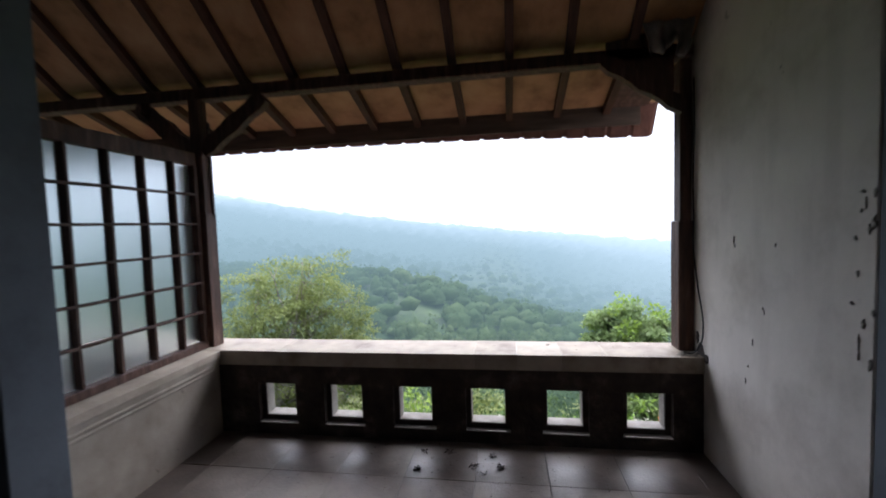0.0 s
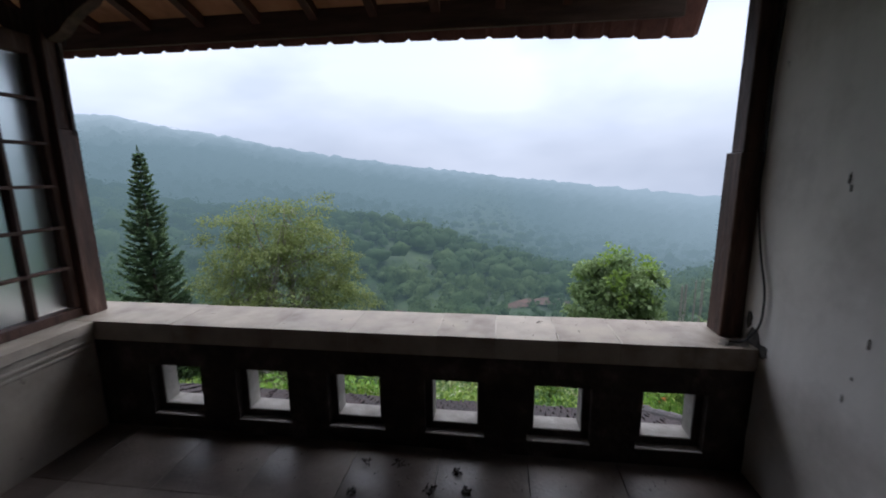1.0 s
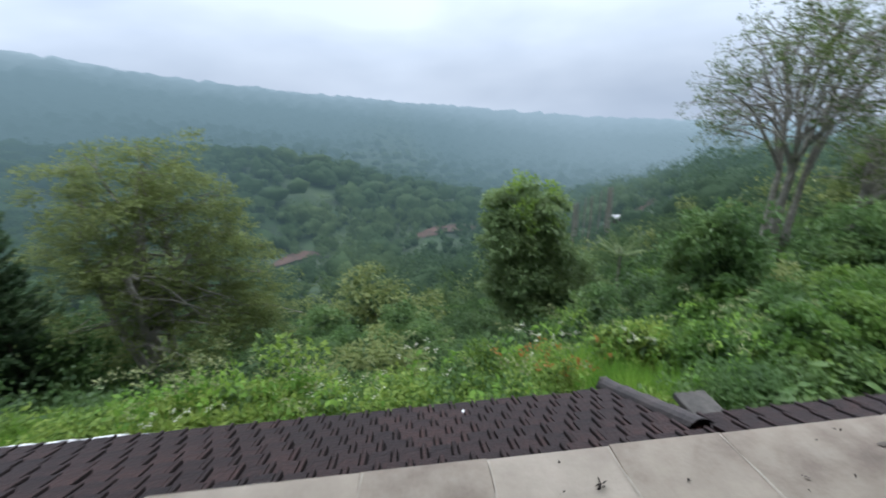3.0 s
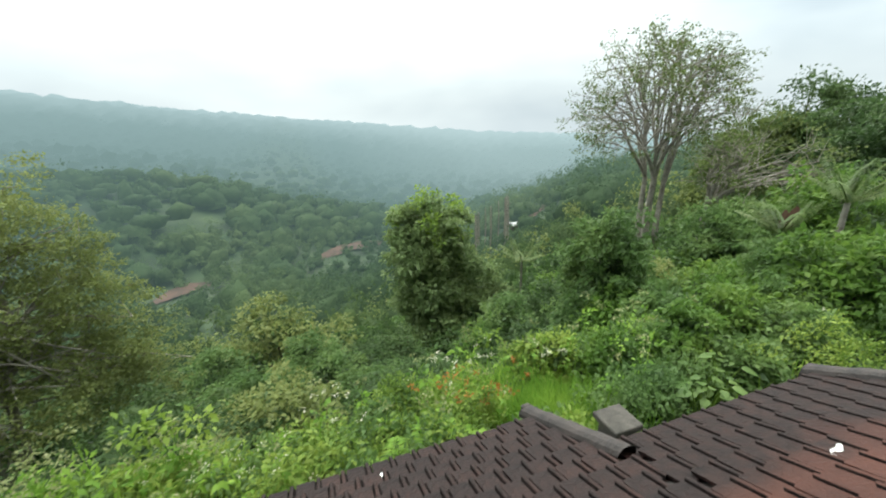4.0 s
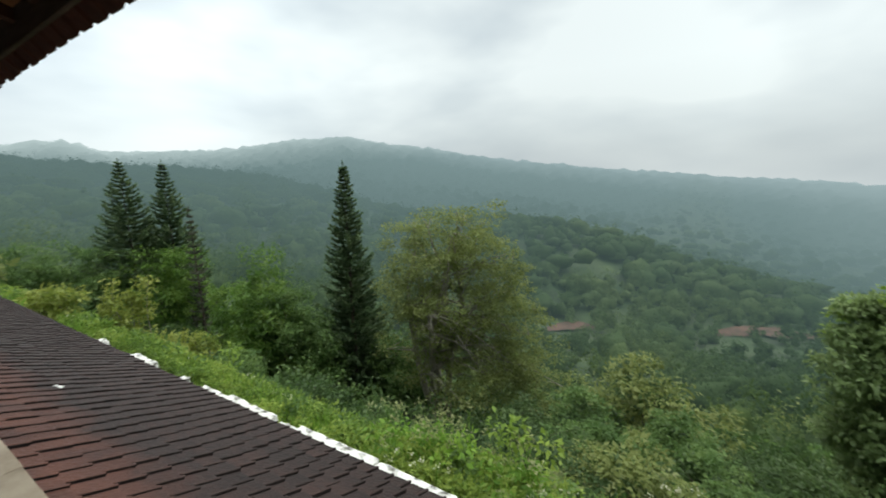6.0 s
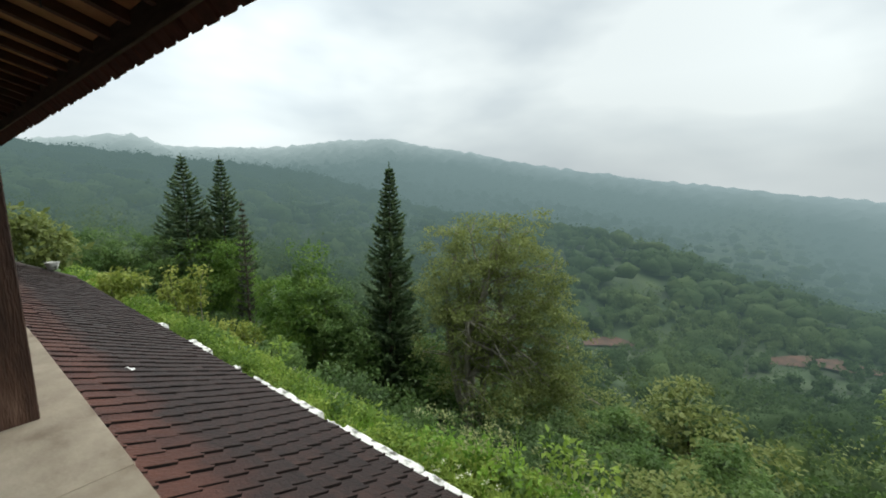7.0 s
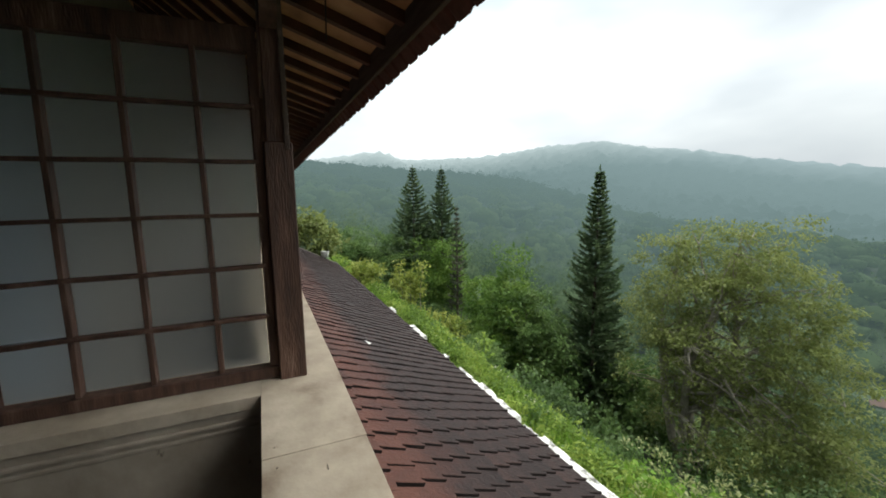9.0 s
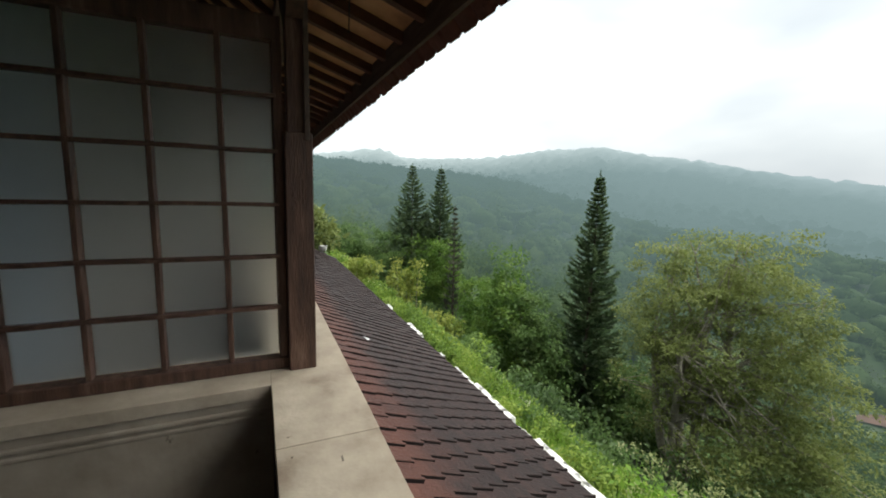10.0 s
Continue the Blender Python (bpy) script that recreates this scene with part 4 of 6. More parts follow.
while x > -16.0:
    y0, y1 = 0.775, 0.945 + random.uniform(-0.007, 0.007)
    z0, z1 = 2.420, 2.250 + random.uniform(-0.002, 0.002) + lerp(x, [(-11, -0.15), (-8, -0.085), (-3, -0.028), (-1, -0.015), (0.5, -0.04), (1.5, -0.09)])
    lo, up = [], []
    for px, pz in prof:
        for lst, dz in ((lo, 0.0), (up, 0.012)):
            lst.append((bm.verts.new((x + px * tw * 1.04, y0, z0 + pz + dz)), bm.verts.new((x + px * tw * 1.04, y1, z1 + pz + dz))))
    for i in range(len(prof) - 1):
        bm.faces.new((lo[i][0], lo[i][1], lo[i + 1][1], lo[i + 1][0]))
        bm.faces.new((up[i][0], up[i + 1][0], up[i + 1][1], up[i][1]))
        bm.faces.new((lo[i][1], up[i][1], up[i + 1][1], lo[i + 1][1]))
    k += 1
    x -= tw
    if k % 16 == 0 or x <= -16.0:
        part("eave_tiles", bm, EAVETILE, roof, "row of red clay eave tiles with a scalloped edge")
        bm = bmesh.new()
bm.free()
# tiled upper surface, corrugated across
nx, ny = 640, 9
xs_ = np.linspace(-16.2, XR + 0.3, nx)
ys_ = np.concatenate([np.linspace(0.62, YB, 3), np.linspace(YB - 0.1, -4.8, ny - 3)])
zz_ = np.array([slope_z(v) + 0.10 for v in ys_])
wave = 0.022 * np.abs(np.sin(np.pi * xs_ / tw))
V = [(float(a), float(b), float(c + w_)) for b, c in zip(ys_, zz_) for a, w_ in zip(xs_, wave)]
F = [(j * nx + i, j * nx + i + 1, (j + 1) * nx + i + 1, (j + 1) * nx + i) for j in range(ny - 1) for i in range(nx - 1)]
me = bpy.data.meshes.new("tile_cover")
me.from_pydata(V, [], F)
me.materials.append(EAVETILE)
part("tile_cover", me, None, roof)


# ---- lattice screen with frosted panes ----
def lattice_screen():
    at = (-1.765, -0.5, ZC)
    root = thing("lattice_screen", at, "dark wooden lattice screen with frosted panes on the low wall", "window screen")
    o = Vector(at)
    cols = [0.040, -0.140, -0.365, -0.590, -0.815, -1.040]
    rows = [0.752, 0.966, 1.175, 1.381, 1.586, 1.792, 1.995]
    X0, X1 = -1.79, -1.738

    def p(name, a, b, mat=DARKWOOD, bevel=0.003, label=""):
        return part(name, box(Vector(a) - o, Vector(b) - o, bevel), mat, root, label)

    p("bottom_rail", (X0, -1.09, ZC), (X1 + 0.012, 0.0746, rows[0] - 0.004), bevel=0.004)
    p("top_rail", (X0, -1.09, rows[-1]), (X1, 0.0746, 2.085), bevel=0.004)
    p("stile", (X0 - 0.08, 0.040, rows[0]), (X1 + 0.006, 0.0746, rows[-1]))
    p("stile", (X0, -1.088, rows[0]), (X1, -1.040, rows[-1]))
    for y in cols[1:-1]:
        bm = box(Vector((X0 + 0.004, y - 0.009, rows[0])) - o, Vector((X1 + 0.010, y + 0.009, rows[-1])) - o, 0.002)
        roughen(bm, 0.006, 4.5, 5)
        part("upright_bar", bm, DARKWOOD, root)
    for z in rows[1:-1]:
        bm = box(Vector((X1 - 0.014, -1.05, z - 0.0075)) - o, Vector((X1 + 0.022, 0.052, z + 0.0075)) - o, 0.002)
        roughen(bm, 0.005, 4.5, 6)
        part("cross_bar", bm, DARKWOOD, root)
    for ya, yb in zip(cols, cols[1:]):
        for za, zb in zip(rows, rows[1:]):
            pane = p("pane", (X0 + 0.012, yb + 0.004, za + 0.003), (X0 + 0.016, ya - 0.004, zb - 0.003), GLASS, 0)
            pane.visible_shadow = False
    return root


lattice_screen()


# ---- loose things on the veranda ----
def cable():
    pts = [(1.512, 0.112, 2.34), (1.515, 0.108, 2.03), (1.512, 0.118, 1.75), (1.514, 0.114, 1.50), (1.515, 0.120, 1.36), (1.514, 0.086, 1.20), (1.515, 0.043, 1.063), (1.514, -0.002, 0.95), (1.515, -0.008, 0.877), (1.514, 0.0, 0.805), (1.505, 0.024, 0.755), (1.485, 0.045, 0.715), (1.44, 0.06, 0.707)]
    cu = bpy.data.curves.new("cable", "CURVE")
    cu.dimensions = "3D"
    cu.bevel_depth = 0.0045
    cu.bevel_resolution = 2
    sp = cu.splines.new("BEZIER")
    sp.bezier_points.add(len(pts) - 1)
    for bp, p in zip(sp.bezier_points, pts):
        bp.co = p
        bp.handle_left_type = bp.handle_right_type = "AUTO"
    cu.materials.append(CABLE)
    tagged(new("cable", cu), "loose black cable hanging down the wall beside the post", "cable")


cable()


def rag(name, at, size, label, mat):
    """Torn sheet that hangs in folds with a ragged lower edge."""
    w, h = size
    bm = bmesh.new()
    nx, nz = 16, 12
    g = {}
    for i in range(nx + 1):
        for j in range(nz + 1):
            u, v = i / nx, j / nz
            tear = 0.65 + 0.35 * noise.noise(Vector((u * 6 + at[0] * 7, 0.3, at[2])))
            g[i, j] = bm.verts.new((w * (u - 0.5) * (1 - 0.35 * v), 0.04 * math.sin(u * 17) * (0.3 + v) + 0.03 * noise.noise(Vector((u * 3, v * 3, 1))), -h * v * tear))
    for i in range(nx):
        for j in range(nz):
            bm.faces.new((g[i, j], g[i + 1, j], g[i + 1, j + 1], g[i, j + 1]))
    ob = new(name, finish(name, bm, mat, True))
    so = ob.modifiers.new("thickness", "SOLIDIFY")
    so.thickness = 0.004
    ob.location = at
    return tagged(ob, label, "rag")


rag("torn_ceiling_cloth", (1.34, 0.02, 2.64), (0.28, 0.26), "pale torn cloth hanging in tatters from the rafters", CLOTH)
rag("torn_ceiling_cloth", (-1.62, -0.52, 3.10), (0.45, 0.40), "dark torn cloth hanging in tatters from the rafters", DARKWOOD)
rag("torn_ceiling_cloth", (-2.12, 0.10, 2.46), (0.08, 0.16), "small dark rag hanging from the beam", DARKWOOD)

strip = bmesh.new()
add_tube(strip, [(-1.88, 0.36, slope_z(0.36)), (-1.885, 0.365, 2.26), (-1.878, 0.36, 2.12)], [0.004, 0.0035, 0.003], 6)
tagged(new("hanging_wire", finish("hanging_wire", strip, CABLE)), "short wire end hanging from the eave rafters", "wire")


def litter():
    """Dead leaves and dirt on the floor by the parapet."""
    root = []
    spots = [(-0.13, -0.13), (-0.14, -0.31), (0.18, -0.26), (0.02, -0.12), (0.29, -0.15), (0.34, -0.25), (0.24, -0.32)]
    for cx, cy in spots:
        k = random.randint(26, 44)
        c = np.array([[cx, cy, Z0 + 0.006]])
        q = leaf_ball(c, random.uniform(0.016, 0.032), k, 0.016, 0.0, 0.25)
        q[:, :, 2] = np.clip(q[:, :, 2], Z0 + 0.001, Z0 + 0.022)
        ob = new("dead_leaves", quad_mesh("dead_leaves", q - np.array([cx, cy, Z0]), DEAD))
        ob.location = (cx, cy, Z0)
        tagged(ob, "small heap of dark dead leaves on the tiled floor", "leaf litter", "leaf heaps on the floor")
    n = 260
    p = np.stack([RNG.uniform(-0.9, 1.2, n), -0.02 - 0.5 * RNG.random(n) ** 1.8, np.full(n, Z0 + 0.002)], 1)
    q = leaf_ball(p, 0.004, 1, 0.009, 0.0, 0.1)
    q[:, :, 2] = np.clip(q[:, :, 2], Z0 + 0.0008, Z0 + 0.008)
    tagged(new("floor_crumbs", quad_mesh("floor_crumbs", q, DEAD)), "dark crumbs and leaf bits strewn over the floor", "crumbs", kind="stuff")
    n = 26
    p = np.stack([RNG.uniform(-1.3, 1.45, n), RNG.uniform(0.02, 0.29, n), np.full(n, ZC + 0.0025)], 1)
    p[:, 0] = np.where(RNG.random(n) < 0.65, RNG.uniform(0.55, 1.45, n), p[:, 0])
    q = leaf_ball(p, 0.003, 2, 0.008, 0.0, 0.1)
    q[:, :, 2] = np.clip(q[:, :, 2], ZC + 0.0016, ZC + 0.012)
    tagged(new("coping_crumbs", quad_mesh("coping_crumbs", q, DEAD)), "dark crumbs lying on the coping", "crumbs", kind="stuff")


litter()
q = leaf_ball(np.array([[0.66, 0.21, ZC + 0.006]]), 0.007, 14, 0.009, 0.0, 0.3)
q[:, :, 2] = np.clip(q[:, :, 2], ZC + 0.001, ZC + 0.012)
tagged(new("dropped_seed", quad_mesh("dropped_seed", q, DEAD)), "dark dried seed head lying on the coping", "seed")


# ---- the lower roof ----
LY0, LY1 = 0.13, 2.63
LZ1 = -1.26
LS = 0.52                     # fall per metre
PITCH = math.atan(LS)


def roof_z(y):
    return LZ1 + LS * (LY1 - y)


def clay_tile():
    """Flat interlocking clay tile: a thin front edge, clipped corners, and along one side a raised roll between two
    grooves painted dark for grime and shadow.
    """
    bm = bmesh.new()
    w, ln = 0.0955, 0.262
    rise = lambda yy: 0.004 + 0.034 * (yy / ln)
    prof_ = [(-w, 0.002), (-0.089, 0.004), (0.038, 0.003), (0.043, -0.013), (0.048, -0.013), (0.052, 0.012), (0.058, 0.016), (0.074, 0.016), (0.080, 0.012), (0.084, -0.013), (w, -0.008)]
    cut = [0.016, 0.004, 0.0, 0.0, 0.0, -0.002, -0.003, -0.003, -0.002, 0.0, 0.020]
    rows_ = []
    for t in (0.0, 0.55, 1.0):
        rows_.append([bm.verts.new((x, t * (ln - c), rise(t * ln) + z)) for (x, z), c in zip(prof_, cut)])
    under = [bm.verts.new((x, ln - c, rise(ln) - 0.016 + min(z, 0.0) * 0.3)) for (x, z), c in zip(prof_, cut)]
    back = [bm.verts.new((x, 0.0, -0.014)) for x in (w, -w)]
    grime = []
    for a, b in zip(rows_, rows_[1:]):
        for k in range(len(prof_) - 1):
            f = bm.faces.new((a[k], b[k], b[k + 1], a[k + 1]))
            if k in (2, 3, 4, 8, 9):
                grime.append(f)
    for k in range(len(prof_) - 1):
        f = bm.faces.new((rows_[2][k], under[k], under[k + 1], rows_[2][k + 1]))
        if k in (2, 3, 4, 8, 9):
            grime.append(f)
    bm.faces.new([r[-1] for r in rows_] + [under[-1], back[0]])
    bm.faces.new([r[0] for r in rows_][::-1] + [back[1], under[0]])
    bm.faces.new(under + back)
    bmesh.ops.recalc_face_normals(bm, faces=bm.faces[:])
    # Near-black groove faces: shadow painted in along with the grime.
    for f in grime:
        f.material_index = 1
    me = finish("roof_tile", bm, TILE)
    me.materials.append(TILE_GRIME_SHADOW)
    return me


lower = tagged(new("lower_roof", finish("lower_roof", bmesh.new(), CAP)), "lower roof of dark wet clay tiles, reddish close to the wall", "roof", kind="structure")
bm = bmesh.new()
for xa, xb, ya, yb in ((-15.5, 2.2, LY0, LY1 - 0.02), (2.2, 4.44, LY0, 1.82)):
    q = [bm.verts.new((x, y, roof_z(y) - dz)) for dz in (0.012, 0.09) for x, y in ((xa, ya), (xb, ya), (xb, yb), (xa, yb))]
    for f in ((0, 1, 2, 3), (7, 6, 5, 4), (0, 4, 5, 1), (1, 5, 6, 2), (2, 6, 7, 3), (3, 7, 4, 0)):
        bm.faces.new([q[i] for i in f])
part("roof_deck", bm, CAP, lower, "dark boards under the tiles")
TILE_ME = clay_tile()
TW, TC = 0.192, 0.205          # cover width and course along the slope
courses = int((LY1 - LY0) / (TC * math.cos(PITCH)))
far_tiles = []
for c in range(courses + 1):
    yu = LY1 - (c + 1) * TC * math.cos(PITCH) - 0.05
    if yu < LY0 - 0.1:
        continue
    x = 2.10 - (0.5 * TW if c % 2 else 0)
    while x > -15.45:
        jx, ja = random.gauss(0, 0.003), random.gauss(0, 0.7)
        m = pose(x + jx, yu + random.gauss(0, 0.004), roof_z(yu) + 0.004 + random.uniform(0, 0.004), -math.degrees(PITCH) + random.gauss(0, 0.5), random.gauss(0, 0.5), ja)
        if x > -2.75:
            ob = new("roof_tile", TILE_ME)
            ob.parent = lower
            ob.matrix_basis = m
        else:
            far_tiles.append(m)
        x -= TW
for c in range(10):
    yu = 1.79 - (c + 1) * TC * math.cos(PITCH) - 0.05
    x = 4.38 - (0.5 * TW if c % 2 else 0)
    while x > 2.20 and yu > LY0 - 0.1:
        far_tiles.append(pose(x, yu, roof_z(yu) + 0.002 + random.uniform(0, 0.004), -math.degrees(PITCH) + random.gauss(0, 0.6), random.gauss(0, 0.6), random.gauss(0, 0.8)))
        x -= TW
tv = np.array([v.co for v in TILE_ME.vertices])
tf = [tuple(p.vertices) for p in TILE_ME.polygons]
tm = [p.material_index for p in TILE_ME.polygons]
V, F = [], []
for i, m in enumerate(far_tiles):
    a = np.array(m)
    V.append(tv @ a[:3, :3].T + a[:3, 3])
    F += [tuple(j + i * len(tv) for j in f) for f in tf]
me = bpy.data.meshes.new("roof_tiles")
me.from_pydata(np.concatenate(V).tolist(), [], F)
me.materials.append(TILE)
me.materials.append(TILE_GRIME_SHADOW)
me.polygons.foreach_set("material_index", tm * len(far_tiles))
part("roof_tiles", me, None, lower, "further rows of dark clay tiles")["kind"] = "stuff"


def verge(x, y0, y1, n, label):
    """Half-round cap tiles down the end of the roof, bedded on a strip of mortar."""
    root = thing("verge_cap", (x, y1, roof_z(y1)), label, "roof cap", "roof caps")
    for i in range(n):
        ya, yb = y0 + (y1 - y0) * i / n, y0 + (y1 - y0) * (i + 1) / n + 0.03
        bm = bmesh.new()
        rings = []
        for yy, rad in ((ya, 0.078), ((ya + yb) / 2, 0.082), (yb, 0.09)):
            rings.append([bm.verts.new((math.cos(a) * rad, yy - y1, roof_z(yy) - roof_z(y1) + 0.024 + math.sin(a) * rad)) for a in np.linspace(-0.3, math.pi + 0.3, 9)])
        for a, b in zip(rings, rings[1:]):
            for k in range(8):
                bm.faces.new((a[k], b[k], b[k + 1], a[k + 1]))
        bm.faces.new(rings[-1])
        part("cap_tile", bm, CAP, root, smooth=False)
    return root


verge(2.19, 1.62, 2.80, 4, "dark mossy half-round cap tiles on the verge of the lower roof")
verge(4.44, 0.6, 1.86, 4, "dark mossy half-round cap tiles on the verge of the lower roof")
verge(-15.45, 0.4, 2.55, 6, "dark mossy half-round cap tiles on the verge of the lower roof")
tagged(new("mortar_lump", finish("mortar_lump", roughen(box((2.13, 2.80, -1.345), (2.23, 2.86, -1.24), 0.02), 0.01, 8, 1), CONCRETE)), "grey mortar lump closing the end of the roof cap", "mortar")
pil = thing("concrete_pillar", (2.80, 2.32, -2.74), "grey concrete pillar with a flat cap beside the roof", "pillar")
part("shaft", box((-0.11, -0.11, 0), (0.11, 0.11, 1.50), 0.008), CONCRETE, pil)
part("cap_slab", box((-0.15, -0.15, 1.50), (0.15, 0.15, 1.56), 0.008), CONCRETE, pil)

# whitewashed kerb on the ground below the eave, broken and overgrown
KERB_Y, KERB_Z = 2.99, -1.763
for kx, ln, drop in ((-11.0, 0.35, 0.0), (-9.23, 0.95, 0.0), (-7.26, 0.20, 0.02), (-6.60, 0.80, 0.05), (-5.78, 1.19, 0.0), (-4.50, 0.34, 0.06), (-4.07, 1.42, 0.0), (-2.64, 1.10, 0.01), (-1.52, 0.62, 0.05)):
    bm = roughen(box((0, 0, -0.6), (ln, random.uniform(0.28, 0.31), 0.0), 0.014), 0.030, 11.0, 6)
    ob = new("eave_kerb", finish("eave_kerb", bm, WHITEKERB))
    ob.location = (kx, KERB_Y, KERB_Z - drop)
    tagged(ob, "flaking whitewashed cement kerb along the foot of the house", "kerb", "kerb pieces below the lower roof", "structure")


def scrap(x, y, l):
    bm = bmesh.new()
    pts = [(-l / 2, 0.0), (-l / 4, 0.012), (0, -0.006), (l / 4, 0.004), (l / 2, 0.02)]
    lo = [bm.verts.new((a, b - 0.014, 0.012 + 0.01 * math.sin(a * 40))) for a, b in pts]
    up = [bm.verts.new((a, b + 0.014, 0.018 + 0.008 * math.cos(a * 50))) for a, b in pts]
    for k in range(4):
        bm.faces.new((lo[k], lo[k + 1], up[k + 1], up[k]))
    ob = new("plastic_scrap", finish("plastic_scrap", bm, PLASTIC))
    ob.modifiers.new("thickness", "SOLIDIFY").thickness = 0.004
    ob.matrix_world = pose(x, y, roof_z(y) + 0.03, -math.degrees(PITCH), 0, 10)
    tagged(ob, "curled white plastic scrap lying on the roof tiles", "litter")


scrap(-5.14, 1.18, 0.26)
scrap(3.0, 0.98, 0.12)
scrap(0.72, 2.40, 0.05)


# ---- trees ----
def limb_points(a, b, sag=0.12, n=5):
    a, b = Vector(a), Vector(b)
    ln = (b - a).length
    out = []
    for k in range(n + 1):
        t = k / n
        p = a.lerp(b, t) + noise.noise_vector(a * 0.7 + Vector((t * 2.1, 1.3, b.z))) * ln * 0.10 * math.sin(math.pi * t)
        p.z += sag * ln * math.sin(math.pi * t)
        out.append(p)
    return out


def broad_tree(name, at, lobes, trunk_h, trunk_r, leaf, bark, size, clusters, per, spread, label, stems=1, limbs=14, twigs=0, group="", flat=0.65):
    """Trunk (or several stems), limbs that reach into the crown, and leaf clumps spread over its lobes."""
    root = thing(name, at, label, "tree", group)
    cen = []
    tot = sum(l[3] * l[4] * l[5] for l in lobes)
    for lx, ly, lz, rx, ry, rz in lobes:
        k = max(4, int(clusters * rx * ry * rz / tot))
        o = unit(RNG.normal(size=(k, 3))) * RNG.uniform(0.45, 1.0, (k, 1))
        cen.append(np.array([lx, ly, lz]) + o * np.array([rx, ry, rz]))
    cen = np.concatenate(cen)
    bm = bmesh.new()
    tops = []
    for s in range(stems):
        a = 2 * math.pi * s / stems + 0.4
        off = 0.0 if stems == 1 else 0.25
        lean = 0.0 if stems == 1 else 0.18 * trunk_h
        base = Vector((off * math.cos(a), off * math.sin(a), -0.3))
        top = Vector(((off + lean) * math.cos(a), (off + lean) * math.sin(a), trunk_h))
        pts = limb_points(base, top, 0.0, 6)
        add_tube(bm, pts, [trunk_r * (1.15 - 0.5 * k / 6) for k in range(7)], 8)
        tops.append(pts)
    part("trunk", bm, bark, root)
    order = RNG.permutation(len(cen))[:limbs]
    for c in order:
        st = tops[int(RNG.integers(len(tops)))]
        a = st[int(RNG.integers(3, 7))]
        b = Vector(cen[c])
        bm = bmesh.new()
        pts = limb_points(a, b, 0.08)
        r0 = trunk_r * RNG.uniform(0.28, 0.5)
        add_tube(bm, pts, [r0 * (1 - 0.85 * k / 5) for k in range(6)], 6)
        for _ in range(twigs):
            p = pts[int(RNG.integers(2, 6))]
            near = cen[np.argsort(np.linalg.norm(cen - np.array(p), axis=1))[int(RNG.integers(1, 7))]]
            tp = limb_points(p, Vector(near), 0.05, 3)
            add_tube(bm, tp, [r0 * 0.32 * (1 - 0.8 * k / 3) for k in range(4)], 5)
        part("limb", bm, bark, root)
    q = leaf_ball(cen, spread * RNG.uniform(0.6, 1.45, len(cen)), per, size, 0.2, flat)
    part("crown", quad_mesh("crown", q, leaf), None, root)
    return root


def branching_tree(name, at, fork, crown, trunk_r, leaf, bark, size, per, tuft, label, main=7, second=6, third=4, stems=3, seed=3, rise=(-0.25, 0.75)):
    """Open crown on visible branching: stems, arching main limbs, boughs, twigs, and a flat tuft of leaves at each twig's end."""
    root = thing(name, at, label, "tree")
    rng = np.random.default_rng(seed)
    cx, cy, cz, rx, ry, rz = crown
    bm = bmesh.new()
    tops = []
    for k in range(stems):
        a = 6.283 * k / stems + 0.7
        base = Vector((0.30 * math.cos(a), 0.30 * math.sin(a), -0.4))
        top = Vector((cx * 0.2 + 0.45 * math.cos(a), cy * 0.2 + 0.45 * math.sin(a), fork * rng.uniform(0.9, 1.1)))
        pts = limb_points(base, top, 0.0, 6)
        add_tube(bm, pts, [trunk_r * (1.25 - 0.5 * i / 6) for i in range(7)], 7)
        tops.append(top)
    part("trunk", bm, bark, root)
    tips = []
    for i in range(main):
        a = 6.283 * (i + rng.uniform(-0.2, 0.2)) / main
        up = rng.uniform(*rise)
        o = np.array([math.cos(a) * math.cos(up), math.sin(a) * math.cos(up), math.sin(up)])
        p0 = min(tops, key=lambda q: (q - Vector((cx + o[0] * 9, cy + o[1] * 9, fork))).length)
        end = np.array([cx, cy, cz]) + o * np.array([rx, ry, rz]) * 0.62
        bm = bmesh.new()
        lp = limb_points(p0, Vector(end), 0.10, 6)
        r0 = trunk_r * rng.uniform(0.55, 0.8)
        add_tube(bm, lp, [r0 * (1 - 0.62 * k / 6) for k in range(7)], 6)
        for j in range(second):
            b0 = lp[int(rng.integers(2, 7))]
            o2 = unit(o * 0.9 + rng.normal(size=3) * 0.62)
            o2[2] = max(o2[2], -0.45)
            e2 = np.array([cx, cy, cz]) + o2 * np.array([rx, ry, rz]) * rng.uniform(0.72, 0.98)
            bp_ = limb_points(b0, Vector(e2), 0.08, 5)
            r1 = r0 * 0.36
            add_tube(bm, bp_, [r1 * (1 - 0.7 * k / 5) for k in range(6)], 5)
            tips.append(e2)
            for _ in range(third):
                c0 = bp_[int(rng.integers(2, 6))]
                e3 = np.array(c0) + unit(o2 + rng.normal(size=3) * 0.8) * rng.uniform(0.5, 1.15)
                add_tube(bm, limb_points(c0, Vector(e3), 0.05, 3), [r1 * 0.45 * (1 - 0.6 * k / 3) for k in range(4)], 4)
                tips.append(e3)
        part("limb", bm, bark, root)
    tips = np.array(tips)
    tips = tips[rng.random(len(tips)) < 0.88]
    part("crown", quad_mesh("crown", leaf_ball(tips, tuft * rng.uniform(0.6, 1.4, len(tips)), per, size, 0.15, 0.45), leaf), None, root)
    return root


